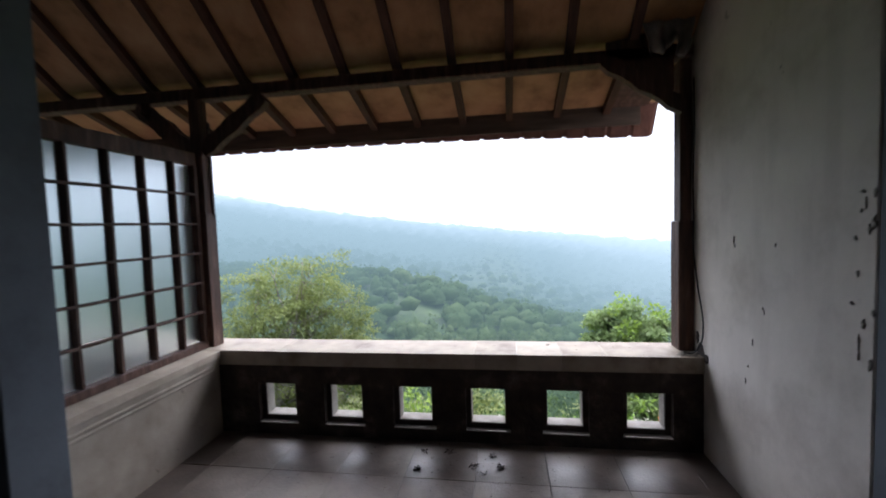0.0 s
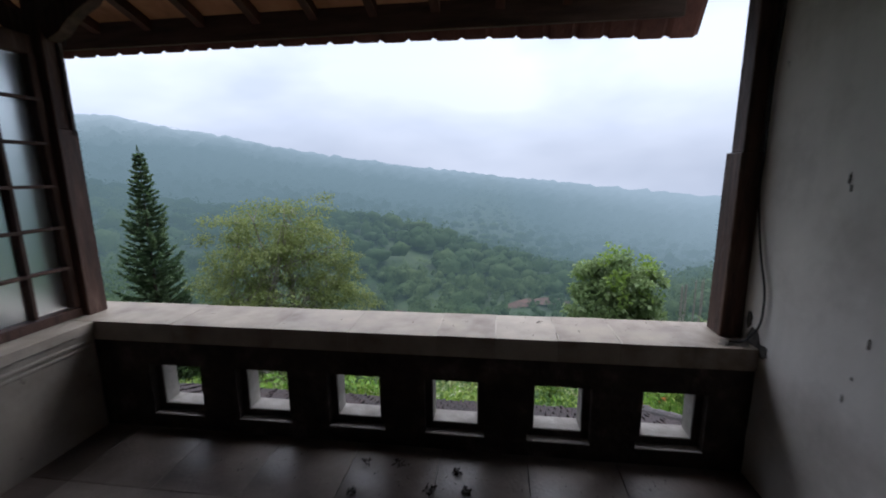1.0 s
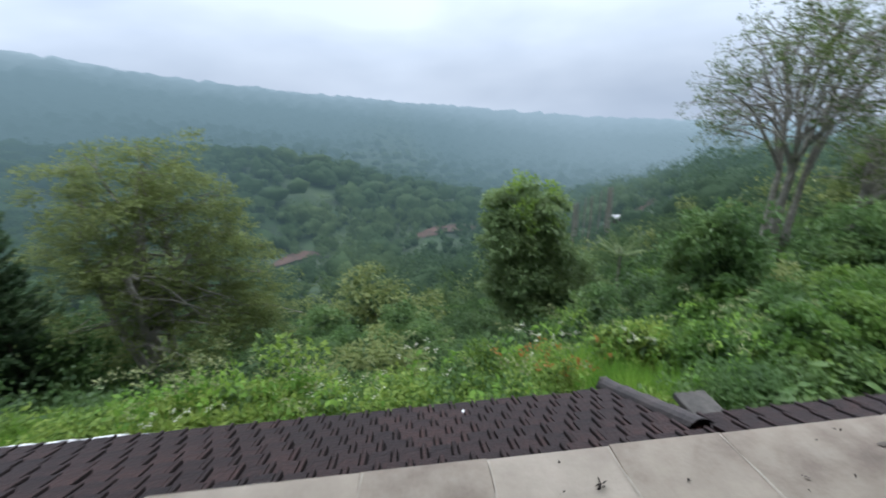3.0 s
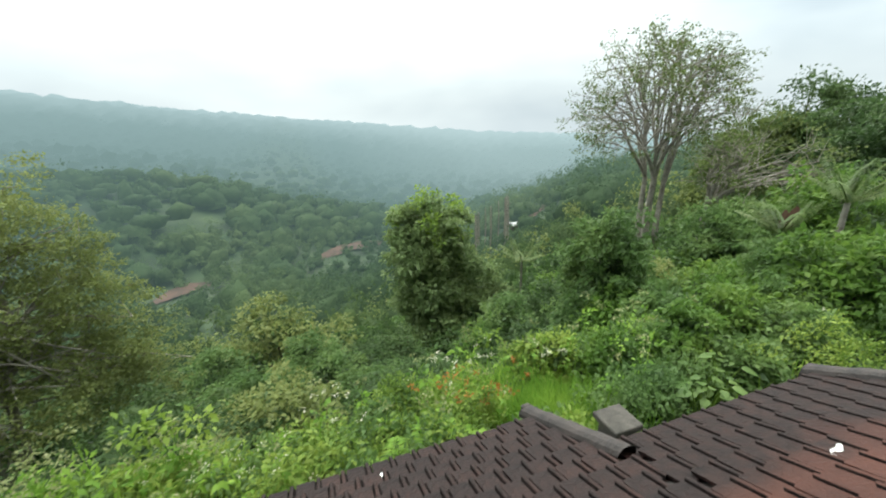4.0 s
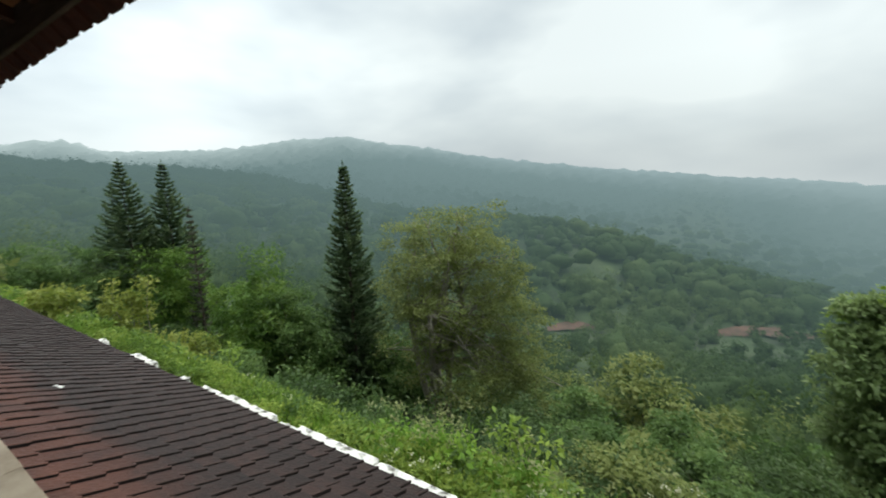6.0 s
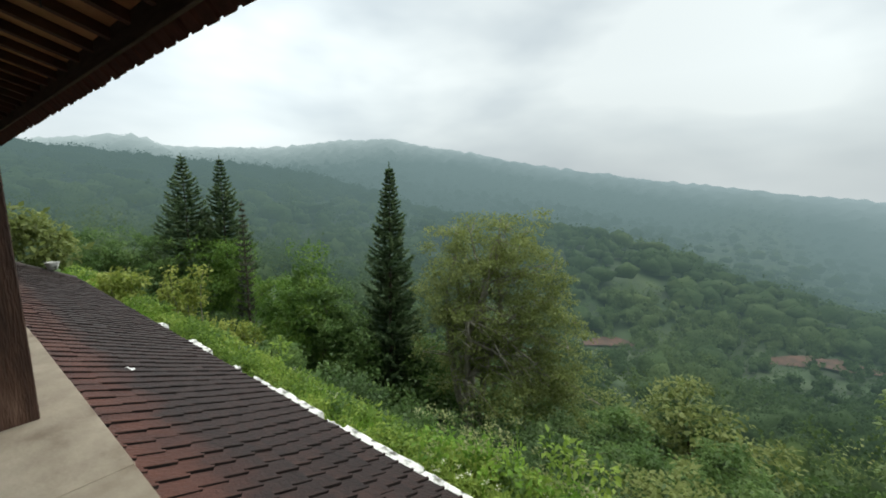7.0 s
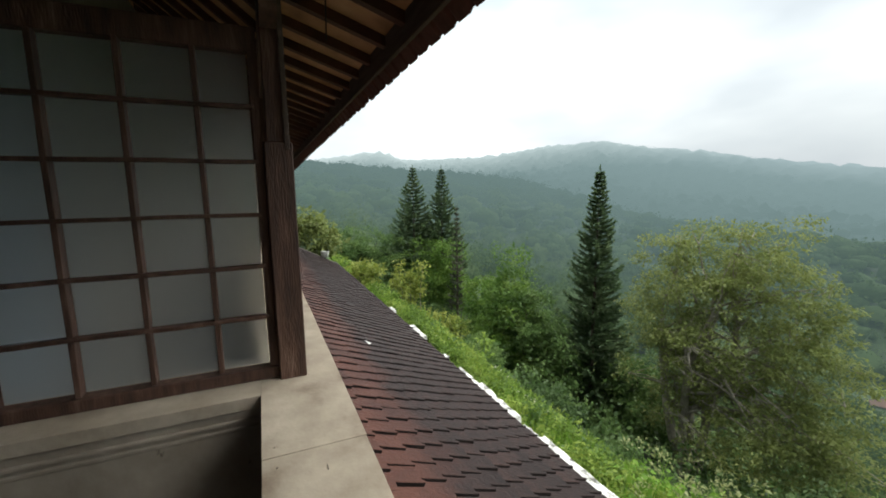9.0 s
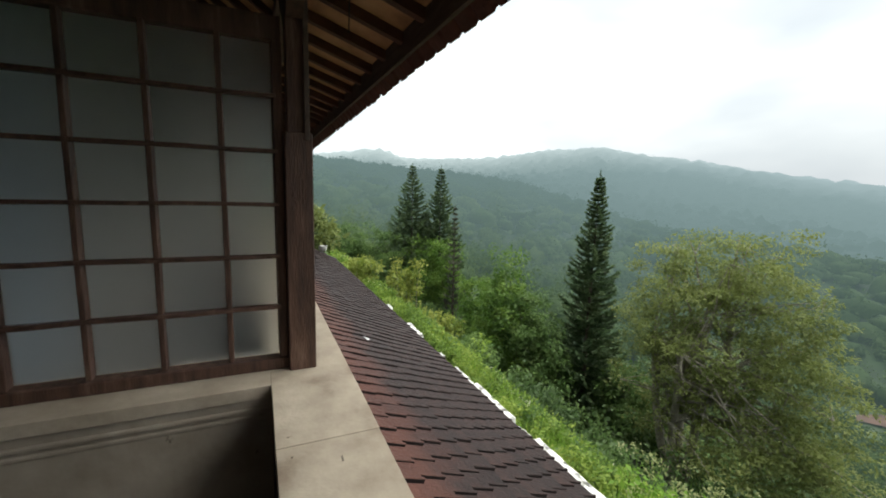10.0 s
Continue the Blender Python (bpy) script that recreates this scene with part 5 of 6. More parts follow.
def araucaria(at, height, radius, mat, label, whorl=0.42, bare=0.05, lean=0.0, per=15):
    """Column conifer: tiers of short upturned boughs, each a flat spray."""
    root = thing("araucaria", at, label, "conifer tree", "araucaria trees")
    bm = bmesh.new()
    n = 10
    axis = [Vector((lean * (k / n) ** 2, 0.0, height * k / n)) for k in range(n + 1)]
    add_tube(bm, axis, [0.16 * height / 15 * (1.05 - k / n) for k in range(n + 1)], 7)
    part("trunk", bm, DARKBARK, root)
    P, D, N, L, W = [], [], [], [], []
    z = height * bare
    while z < height - 0.35:
        h = z / height
        rad = radius * ((1 - h) ** 0.95) * (0.9 + 0.2 * RNG.random()) + 0.05
        k = 8 if h < 0.8 else 6
        a0 = RNG.random() * 6.28
        cx = lean * h * h
        for b in range(k):
            a = a0 + 6.283 * b / k + RNG.normal() * 0.12
            if RNG.random() < 0.14 and h < 0.85:
                continue
            rr = rad * RNG.uniform(0.7, 1.12)
            out = np.array([math.cos(a), math.sin(a), 0.0])
            m = max(5, int(per * (0.35 + 0.65 * rr / radius)))
            t = np.linspace(0.12, 1.0, m)
            p = np.array([cx, 0, z]) + out * (t * rr)[:, None]
            p[:, 2] += RNG.normal() * 0.03 - 0.10 * rr * t + 0.46 * rr * t ** 2.2
            side = np.array([-out[1], out[0], 0.0])
            for sx, sz in ((-0.65, 0.25), (0.65, 0.25), (-0.2, 0.85), (0.25, 0.75)):
                d = unit(out * 0.7 + side * sx + np.array([0, 0, sz]) + RNG.normal(size=(m, 3)) * 0.16)
                P.append(p)
                D.append(d)
                N.append(np.tile([0, 0, 1.0], (m, 1)) + out * 0.4 + RNG.normal(size=(m, 3)) * 0.4)
                L.append(np.full(m, 0.17 + 0.10 * rr) * RNG.uniform(0.8, 1.2, m))
                W.append(np.full(m, 0.10 + 0.035 * rr))
        z += whorl * (1.15 - 0.55 * h)
    t = np.linspace(height - 0.5, height + 0.0, 12)
    P.append(np.stack([np.full(12, lean), np.zeros(12), t], 1))
    D.append(unit(RNG.normal(size=(12, 3)) * 0.35 + np.array([0, 0, 1.0])))
    N.append(RNG.normal(size=(12, 3)))
    L.append(np.full(12, 0.2))
    W.append(np.full(12, 0.06))
    q = leaves(np.concatenate(P), np.concatenate(D), unit(np.concatenate(N)), np.concatenate(L), np.concatenate(W))
    part("needles", quad_mesh("needles", q, mat), None, root)
    return root


def frond_plant(name, at, fronds, length, mat, label, category, lift=0.9, leaflet=0.28, pairs=22, width=0.045, stem=0.0, sheaths=0, droop=0.55):
    """Rosette of arching feather leaves: a tapered rib and rows of leaflets; on a stem, with broad dry sheaths, where it has them."""
    root = thing(name, at, label, category)
    if stem:
        bm = bmesh.new()
        add_tube(bm, [(0, 0, -stem), (0.04, 0.02, -stem * 0.5), (0, 0, 0.05)], [0.10, 0.08, 0.06], 7)
        part("stem", bm, BARK, root)
    for k in range(sheaths):
        a = -0.6 + 1.5 * k
        o = np.array([0.42 * math.cos(a), 0.2 * math.sin(a), 1.0])
        o, side = o / np.linalg.norm(o), np.array([math.sin(0.5), -math.cos(0.5), 0.0])
        side = np.array([0.75, -0.66, 0.0])
        ln, q = length * (0.46 - 0.08 * k), []
        rows_ = [(0.0, 0.05), (0.3, 0.16), (0.62, 0.17), (0.86, 0.11), (1.0, 0.03)]
        for sgn in (-1, 1):
            for (u0, w0), (u1, w1) in zip(rows_, rows_[1:]):
                f = lambda u, w_: o * u * ln + side * sgn * w_ * ln + np.array([0.0, -0.25, 0.0]) * w_ * ln
                q.append([f(u0, 0.0), f(u0, w0), f(u1, w1), f(u1, 0.0)])
        part("dry_sheath", quad_mesh("dry_sheath", np.array(q), L_BROWN), None, root, "dry reddish-brown leaf sheath")
    for f in range(fronds):
        a = 6.283 * f / fronds + RNG.normal() * 0.2
        ln = length * RNG.uniform(0.75, 1.1)
        el = lift * RNG.uniform(0.6, 1.1)
        o = np.array([math.cos(a), math.sin(a), 0.0])
        t = np.linspace(0, 1, 9)
        pts = o * (t * ln * math.cos(el))[:, None] + np.array([0, 0, 1.0]) * (t * ln * math.sin(el) - droop * ln * t ** 2.2)[:, None]
        bm = bmesh.new()
        add_tube(bm, [tuple(p) for p in pts], [0.012 * length * (1.1 - x) for x in t], 4)
        rib = part("frond", bm, mat, root)
        tt = np.linspace(0.15, 0.99, pairs)
        base = np.stack([np.interp(tt, t, pts[:, i]) for i in range(3)], 1)
        side = np.array([-o[1], o[0], 0.0])
        q = []
        for s in (-1, 1):
            d = unit(side * s + o * 0.55 + np.array([0, 0, -0.25]) + RNG.normal(size=(pairs, 3)) * 0.08)
            l = leaflet * length / 2 * np.sin(np.pi * np.clip(tt * 0.9 + 0.08, 0, 1)) + 0.03
            q.append(leaves(base, d, np.tile([0, 0, 1.0], (pairs, 1)), l, np.full(pairs, width * length / 2)))
        part("blade", quad_mesh("blade", np.concatenate(q), mat), None, rib)
    return root


# tall conifer and the broad olive-green tree beside it
araucaria(place(-45.6, 26), 2.8 - place(-45.6, 26)[2], 2.9, L_PINE, "tall dark green araucaria with tiered boughs on the slope", 0.36, 0.03, 0.2, 22)
bx, by, bz = place(-33.5, 22)
H = 0.55 - bz
broad_tree("broad_tree", (bx, by, bz), [(0.9, 0.4, H * 0.62, 3.8, 3.4, H * 0.33), (-1.0, -0.2, H * 0.68, 2.5, 2.2, H * 0.24), (2.7, 0.8, H * 0.77, 2.1, 2.0, H * 0.22), (4.1, 1.4, H * 0.42, 2.6, 2.2, H * 0.27), (-1.3, -0.3, H * 0.42, 2.4, 2.2, H * 0.26), (1.1, -0.2, H * 0.85, 2.7, 2.1, H * 0.15), (5.2, 1.8, H * 0.27, 2.1, 1.8, H * 0.18), (3.0, 0.6, H * 0.30, 2.8, 2.2, H * 0.20), (1.2, -0.6, H * 0.28, 3.2, 2.4, H * 0.16), (3.3, 1.0, H * 0.58, 2.5, 2.1, H * 0.26)],
           H * 0.55, 0.20, L_OLIVE, BARK, 0.16, 580, 84, 0.62, "broad airy tree with olive-brown leaves and pale branches", 4, 74, 6, flat=0.5)
# round dense tree
rx_, ry_, rz_ = place(18.4, 23)
H = -2.9 - rz_
mango = broad_tree("mango_tree", (rx_, ry_, rz_), [(0, 0, H * 0.80, 2.3, 2.2, H * 0.19), (0, -0.1, H * 0.58, 2.75, 2.5, H * 0.27), (0.1, -0.2, H * 0.33, 2.75, 2.6, H * 0.25), (0.2, -0.4, H * 0.16, 2.7, 2.5, H * 0.16), (2.9, -0.8, H * 0.36, 2.1, 1.8, H * 0.22), (4.1, -0.8, H * 0.22, 1.8, 1.6, H * 0.18)],
           H * 0.5, 0.24, L_MANGO, DARKBARK, 0.27, 520, 84, 0.55, "round dense mango tree with glossy dark leaves, sunlit top painted yellow-green", 1, 16, 1)
# Brighter leaves over the upper crown put its sunlit top into colour.
tips = unit(RNG.normal(size=(30, 3)))
tips[:, 2] = np.abs(tips[:, 2])
tips = np.array([0, 0, H * 0.74]) + tips * np.array([2.4, 2.3, H * 0.26])
part("young_growth", quad_mesh("young_growth", leaf_ball(tips, 0.36, 26, 0.24, -0.1), L_SHOOT_SUNLIT), None, mango, "yellow-green leaves that paint the sunlit crown top")["kind"] = "stuff"
# spreading tree with thin foliage and its slender neighbour
ux, uy, uz = place(47.4, 25)
branching_tree("spreading_tree", (ux, uy, uz), -2.4 - uz, (-0.2, 0.2, 0.75 - uz, 4.4, 4.4, 4.0), 0.16, L_UMBR, BARK, 0.13, 19, 0.36, "spreading tree with bare pale branches and thin feathery leaves", 15, 8, 6, 4, 11, (-0.2, 1.25))
sx, sy, sz = place(52.2, 22)
branching_tree("slender_tree", (sx, sy, sz), -3.3 - sz, (1.3, -1.5, -1.3 - sz, 3.0, 2.8, 1.5), 0.12, L_UMBR, BARK, 0.16, 7, 0.34, "slender half-bare tree with mottled pale trunk", 9, 7, 5, 1, 5, (-0.3, 0.6))
# dark trees on the ridge to the east
for az, r, top, w in ((57.8, 35, 0.8, 2.6), (61.0, 36, 3.2, 3.2), (65.5, 33, 1.6, 3.6), (71, 30, 2.2, 4.0), (54.5, 40, -0.6, 2.8)):
    x, y, z = place(az, r)
    hh = top - z
    broad_tree("forest_tree", (x, y, z), [(0, 0, hh * 0.72, w, w, hh * 0.27), (w * 0.5, 0, hh * 0.5, w * 0.8, w * 0.8, hh * 0.25), (-w * 0.5, 0.4, hh * 0.46, w * 0.8, w * 0.8, hh * 0.24), (0, 0, hh * 0.9, w * 0.5, w * 0.5, hh * 0.10)],
               hh * 0.6, 0.24, L_THICKET_SHADE if az > 58 else L_UMBR, DARKBARK, 0.26, 150, 90, 0.75, "tall dark green forest tree on the ridge", 1, 10, 1, "forest trees on the ridge")
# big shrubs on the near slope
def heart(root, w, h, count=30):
    """Dense inner growth of a shrub, its leaves coloured dark to paint the shade inside."""
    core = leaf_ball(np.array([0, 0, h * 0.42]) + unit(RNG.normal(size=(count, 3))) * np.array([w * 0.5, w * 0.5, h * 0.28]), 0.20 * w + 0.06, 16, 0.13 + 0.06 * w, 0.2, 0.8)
    part("inner_foliage", quad_mesh("inner_foliage", core, L_THICKET_SHADE), None, root, "dense inner leaves coloured dark for the shade inside the crown")


def shrub(az, r, w, h, leaf, label, size=0.15, clusters=120, per=60):
    x, y, z = place(az, r)
    root = broad_tree("shrub", (x, y, z), [(0, 0, h * 0.62, w, w, h * 0.38), (w * 0.5, 0.2, h * 0.36, w * 0.8, w * 0.8, h * 0.34), (-w * 0.5, -0.2, h * 0.34, w * 0.8, w * 0.8, h * 0.32)], h * 0.5, 0.07, leaf, DARKBARK, size, clusters, per, 0.30, label, 2, 8, 0, "shrubs on the slope")
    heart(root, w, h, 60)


shrub(44.2, 10.6, 1.15, -0.92 - place(44.2, 10.6)[2], L_DARK, "big leafy green shrub on the near slope", 0.15, 210, 84)
shrub(47.5, 9.4, 0.9, 1.7, L_MIDG, "leafy green shrub on the near slope", 0.14)
shrub(53.5, 9.2, 1.1, 1.3, L_DARK, "dark green shrub on the near slope", 0.14)
shrub(58.5, 10.2, 1.2, 1.2, L_MIDG, "leafy green shrub on the near slope", 0.15)
shrub(63.0, 11.5, 1.4, 1.6, L_DARK, "dark green shrub on the near slope", 0.15)
shrub(68.0, 10.5, 1.4, 1.9, L_MIDG, "leafy green shrub on the near slope", 0.15)
shrub(49.5, 15, 1.5, 3.0, L_MIDG, "leafy green shrub on the near slope", 0.17)
shrub(56.0, 16, 1.6, 3.2, L_DARK, "dark green shrub on the near slope", 0.17)
shrub(64.0, 17, 1.8, 3.2, L_MIDG, "leafy green shrub on the near slope", 0.17)
shrub(38.0, 19, 1.5, 2.8, L_MIDG, "leafy green shrub on the near slope", 0.18)
shrub(-52, 13, 1.2, 2.2, L_THICKET_SHADE, "dark green shrub on the near slope", 0.10, 120, 110)
shrub(-62, 17, 1.4, 2.6, L_DARK, "dark green shrub on the near slope", 0.12, 120, 90)
for az, r, zc, n, ln, sh in ((60.8, 12.6, -1.62, 12, 1.6, 2), (65.2, 14.0, -1.0, 12, 1.7, 0), (31.5, 24.0, -7.6, 10, 2.2, 0)):
    x, y = polar(az, r)
    frond_plant("banana_plant", (x, y, zc), n, ln, L_PALM, "ragged banana plant with long pale fronds", "banana plant", 1.12, 0.30, 24, 0.07, zc - float(ground_z(x, y)) + 0.2, sh, 0.26)


def bank_shrub(x, y, w, h, leaf, label, size=0.10, clusters=70, per=52):
    """A rounded shrub with a heart painted dark for shade, standing free of its neighbours."""
    z = float(ground_z(x, y))
    root = broad_tree("bank_shrub", (x, y, z), [(0, 0, h * 0.68, w * 0.72, w * 0.7, h * 0.30), (w * 0.5, 0.05, h * 0.42, w * 0.6, w * 0.6, h * 0.26), (-w * 0.5, -0.05, h * 0.44, w * 0.58, w * 0.6, h * 0.28), (0, -w * 0.45, h * 0.36, w * 0.6, w * 0.5, h * 0.22)], h * 0.5, 0.03, leaf, DARKBARK, size, clusters, per, 0.17, label, 3, 8, 0, "free-standing shrubs on the bank")
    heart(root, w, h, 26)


FRESH, DEEP = "fresh green rounded shrub standing on the bank", "deep green dense shrub standing on the bank"
for px, py, w, h, leaf, label in ((5.75, 3.95, 0.62, 1.15, L_MIDG, FRESH), (6.9, 4.3, 0.8, 1.25, L_MIDG, FRESH), (5.9, 3.25, 0.5, 0.75, L_DARK, DEEP), (7.4, 3.55, 0.7, 0.95, L_DARK, DEEP), (8.5, 4.2, 0.8, 1.25, L_DARK, DEEP),
                                  (4.35, 4.15, 0.55, 0.90, L_MIDG, FRESH), (3.7, 4.75, 0.5, 0.85, L_BANK, FRESH), (4.9, 4.45, 0.4, 0.6, L_DARK, DEEP), (8.1, 5.3, 0.9, 1.5, L_MIDG, FRESH), (9.6, 5.0, 0.9, 1.5, L_DARK, DEEP), (4.6, 3.35, 0.38, 0.62, L_DARK, DEEP)):
    bank_shrub(px, py, w, h, leaf, label)


def broad_leaf_plant(x, y, h):
    z = float(ground_z(x, y))
    root = thing("large_leaved_plant", (x, y, z), "plant with large soft green leaves on the bank", "plant", "large-leaved plants")
    for k in range(11):
        a, t = RNG.random() * 6.283, 0.45 + 0.55 * RNG.random()
        o = np.array([math.cos(a), math.sin(a), 0.0])
        top = o * (0.14 + 0.3 * (1 - t)) + np.array([0, 0, h * t])
        bm = bmesh.new()
        add_tube(bm, [(0, 0, 0), tuple(top * np.array([0.45, 0.45, 0.6])), tuple(top)], [0.012, 0.009, 0.005], 5)
        stalk = part("leaf_stalk", bm, L_MIDG, root)
        ln, side = RNG.uniform(0.13, 0.21), np.array([-o[1], o[0], 0.0])
        q = []
        prof_ = [(0.0, 0.02), (0.18, 0.30), (0.42, 0.38), (0.72, 0.24), (1.0, 0.01)]
        for sgn in (-1, 1):
            for (u0, w0), (u1, w1) in zip(prof_, prof_[1:]):
                pt = lambda u, w_: top + o * u * ln + side * sgn * w_ * ln + np.array([0, 0, 0.12 * w_ * ln - 0.35 * u * u * ln])
                q.append([pt(u0, 0.0), pt(u0, w0), pt(u1, w1), pt(u1, 0.0)])
        part("leaf", quad_mesh("leaf", np.array(q), L_DARK), None, stalk)


for px, py, ph in ((5.0, 3.0, 0.62), (5.35, 3.15, 0.70), (4.65, 2.85, 0.55), (4.85, 3.15, 0.66)):
    broad_leaf_plant(px, py, ph)
# conifers and clump to the west
araucaria(place(-70.2, 45), 4.3 - place(-70.2, 45)[2], 5.4, L_PINE, "old araucaria with dark tiers among broadleaf trees", 0.5, 0.35, 0.0, 28)
araucaria(place(-66.3, 45), 4.2 - place(-66.3, 45)[2], 4.3, L_PINE, "old araucaria with dark tiers among broadleaf trees", 0.5, 0.35, 0.0, 28)
araucaria(place(-64.2, 38), 0.2 - place(-64.2, 38)[2], 1.35, L_PINEGREY, "thin brownish araucaria, sparse below", 0.7, 0.1, 0.0, 9)
for az, r, top, w, leaf in ((-68.5, 42, -2.6, 2.9, L_MIDG), (-73.3, 43, -2.6, 2.0, L_DARK), (-65.6, 41, -2.8, 2.6, L_MIDG), (-76.5, 45, -2.0, 2.4, L_DARK), (-56.8, 25, -1.7, 2.0, L_MIDG), (-54.5, 24, -3.6, 1.9, L_DARK), (-60.3, 30, -4.4, 2.0, L_MIDG), (-79.5, 46, -1.2, 2.6, L_DARK), (-51.5, 25, -6.0, 1.8, L_DARK), (-40, 25, -8.0, 2.0, L_DARK)):
    x, y, z = place(az, r)
    hh = max(2.5, top - z)
    broad_tree("broadleaf_tree", (x, y, z), [(0, 0, hh * 0.74, w * 0.8, w * 0.8, hh * 0.26), (w * 0.35, 0, hh * 0.5, w, w, hh * 0.28), (-w * 0.35, 0.4, hh * 0.42, w, w, hh * 0.3)], hh * 0.6, 0.18, leaf, DARKBARK, 0.22, 125, 86, 0.66, "leafy green tree on the wooded slope", 1, 8, 0, "broadleaf trees on the slope")


def slope_variant(h, w, leaf, lean):
    """A bushy tree: leaning trunk, lumpy crown of clumps round a dense inner part, coloured dark for shade."""
    lobes = [(lean, 0, h * 0.72, w * 0.8, w * 0.8, h * 0.26), (w * 0.5, 0.1, h * 0.50, w * 0.7, w * 0.75, h * 0.24), (-w * 0.5, 0.3, h * 0.46, w * 0.75, w * 0.7, h * 0.26), (0.1, -w * 0.45, h * 0.36, w * 0.8, w * 0.7, h * 0.24), (lean * 1.6, 0.2, h * 0.92, w * 0.42, w * 0.42, h * 0.10)]
    root = broad_tree("slope_tree", (0, 0, -200), lobes, h * 0.6, 0.11, leaf, DARKBARK, 0.20, 84, 62, 0.46, "bushy green tree on the steep slope", 1, 6, 1, "bushy trees on the slope")
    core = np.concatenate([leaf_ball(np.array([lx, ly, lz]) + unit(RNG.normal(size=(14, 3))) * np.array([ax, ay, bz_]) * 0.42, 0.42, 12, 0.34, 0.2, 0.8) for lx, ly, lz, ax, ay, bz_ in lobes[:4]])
    part("inner_foliage", quad_mesh("inner_foliage", core, L_THICKET_SHADE), None, root, "dense inner leaves coloured dark for the shade inside the crown")
    return root


SLOPE_TOP = [(-95, -12), (-80, -14), (-70, -18), (-60, -23), (-52, -28), (-45, -30), (-35, -32), (-28, -30), (-20, -28), (-14, -28), (-5, -28), (5, -29), (12, -30), (20, -31), (28, -26), (36, -22), (44, -19), (52, -15), (65, -12), (80, -10)]


def slope_trees():
    rng = np.random.default_rng(23)
    kinds = [slope_variant(6.0, 2.3, L_MIDG, 0.3), slope_variant(6.5, 2.0, L_DARK, -0.3), slope_variant(5.0, 2.5, L_DARK, 0.2), slope_variant(4.6, 2.2, L_THICKET_SHADE, 0.5), slope_variant(5.6, 2.4, L_THICKET_SHADE, -0.4), slope_variant(5.0, 2.6, L_OLIVE, 0.1)]
    spots = []
    for _ in range(2600):
        az, r = rng.uniform(-92, 62), math.sqrt(rng.uniform(8.0 ** 2, 34 ** 2))
        x, y = polar(az, r)
        gap = 1.3 + 0.045 * r
        if y < bank_edge(x) + 2.2 or any((x - p) ** 2 + (y - q) ** 2 < gap * gap for p, q in spots):
            continue
        spots.append((x, y))
        z = float(ground_z(x, y))
        top = 1.45 + r * math.tan(radians(float(lerp(az, SLOPE_TOP)) + rng.uniform(-3.5, 0.0)))
        h = min(rng.uniform(4.0, 7.6), top - z)
        if h < 1.2:
            continue
        ob = kinds[int(rng.choice(6, p=[0.15, 0.30, 0.13, 0.18, 0.16, 0.08]))]
        k = h / 5.6
        wide = k if k > 0.7 else min(0.75, k * 1.25)
        c = copy_thing(ob, pose(x, y, z - 0.1, 0, 0, rng.uniform(0, 360)))
        c.scale = (wide, wide, k)
    # low scrub between the trees
    n = 900
    az, r = rng.uniform(-95, 66, n), np.sqrt(rng.uniform(5.0 ** 2, 36 ** 2, n))
    x, y = r * np.sin(np.radians(az)), r * np.cos(np.radians(az))
    ok = (y > bank_edge(x) + 0.35) & (np.hypot(x - 6.6, y - 6.6) > 1.6)
    x, y, r = x[ok], y[ok], r[ok]
    h = rng.uniform(0.7, 1.7, len(x)) * np.clip((y - bank_edge(x)) / 2.0, 0.6, 1.3)
    kindof = rng.choice(2, len(x), p=[0.30, 0.70])
    for i, (name, mat, label) in enumerate((("slope_scrub", L_DARK, "leafy green scrub on the steep slope"), ("slope_thicket", L_THICKET_SHADE, "dark green thicket on the steep slope"))):
        k = kindof == i
        tagged(new(name, quad_mesh(name, crowns(x[k], y[k], h[k], h[k] * 0.9, 90, np.clip(0.011 * r[k], 0.11, 0.30)), mat)), label, "scrub", kind="stuff")
    # olive-green bushy tree that stands out below the bank
    x, y, z = place(-4.5, 19)
    c = copy_thing(kinds[5], pose(x, y, z - 0.1, 0, 0, 40))
    c.scale = (1.25, 1.25, (1.45 - 19 * math.tan(radians(23.5)) - z) / 5.0)
    for k in kinds:
        for o in (k, *k.children_recursive):
            bpy.data.objects.remove(o)


def bamboo(az, r, h, label):
    at = place(az, r)
    root = thing("bamboo_clump", at, label, "bamboo", "bamboo clumps")
    cen = []
    for k in range(7):
        a, l = RNG.random() * 6.28, RNG.uniform(0.1, 0.5)
        b = Vector((0.3 * math.cos(a), 0.3 * math.sin(a), -0.2))
        t = Vector((0.3 * math.cos(a) + l * math.cos(a), 0.3 * math.sin(a) + l * math.sin(a), h * RNG.uniform(0.75, 1.05)))
        bm = bmesh.new()
        pts = limb_points(b, t, 0, 5)
        add_tube(bm, pts, [0.035 * (1.1 - i / 5) for i in range(6)], 5)
        part("cane", bm, BARK, root)
        cen += [np.array(p) + RNG.normal(size=3) * 0.12 for p in pts[2:] for _ in range(3)]
    part("foliage", quad_mesh("foliage", leaf_ball(np.array(cen), 0.26, 26, 0.17, 0.5), L_BAMBOO), None, root)


bamboo(-70.5, 20, 3.7, "yellow-green bamboo clump at the edge of the bank")
bamboo(-67.9, 20, 2.3, "yellow-green bamboo clump at the edge of the bank")
bamboo(-65.6, 20.5, 3.2, "yellow-green bamboo clump at the edge of the bank")
bamboo(-77.6, 17, 1.1, "low yellow-green bamboo by the end of the roof")

# brown shrub and pale pots at the far end of the lower roof
x, y = -16.6, 1.4
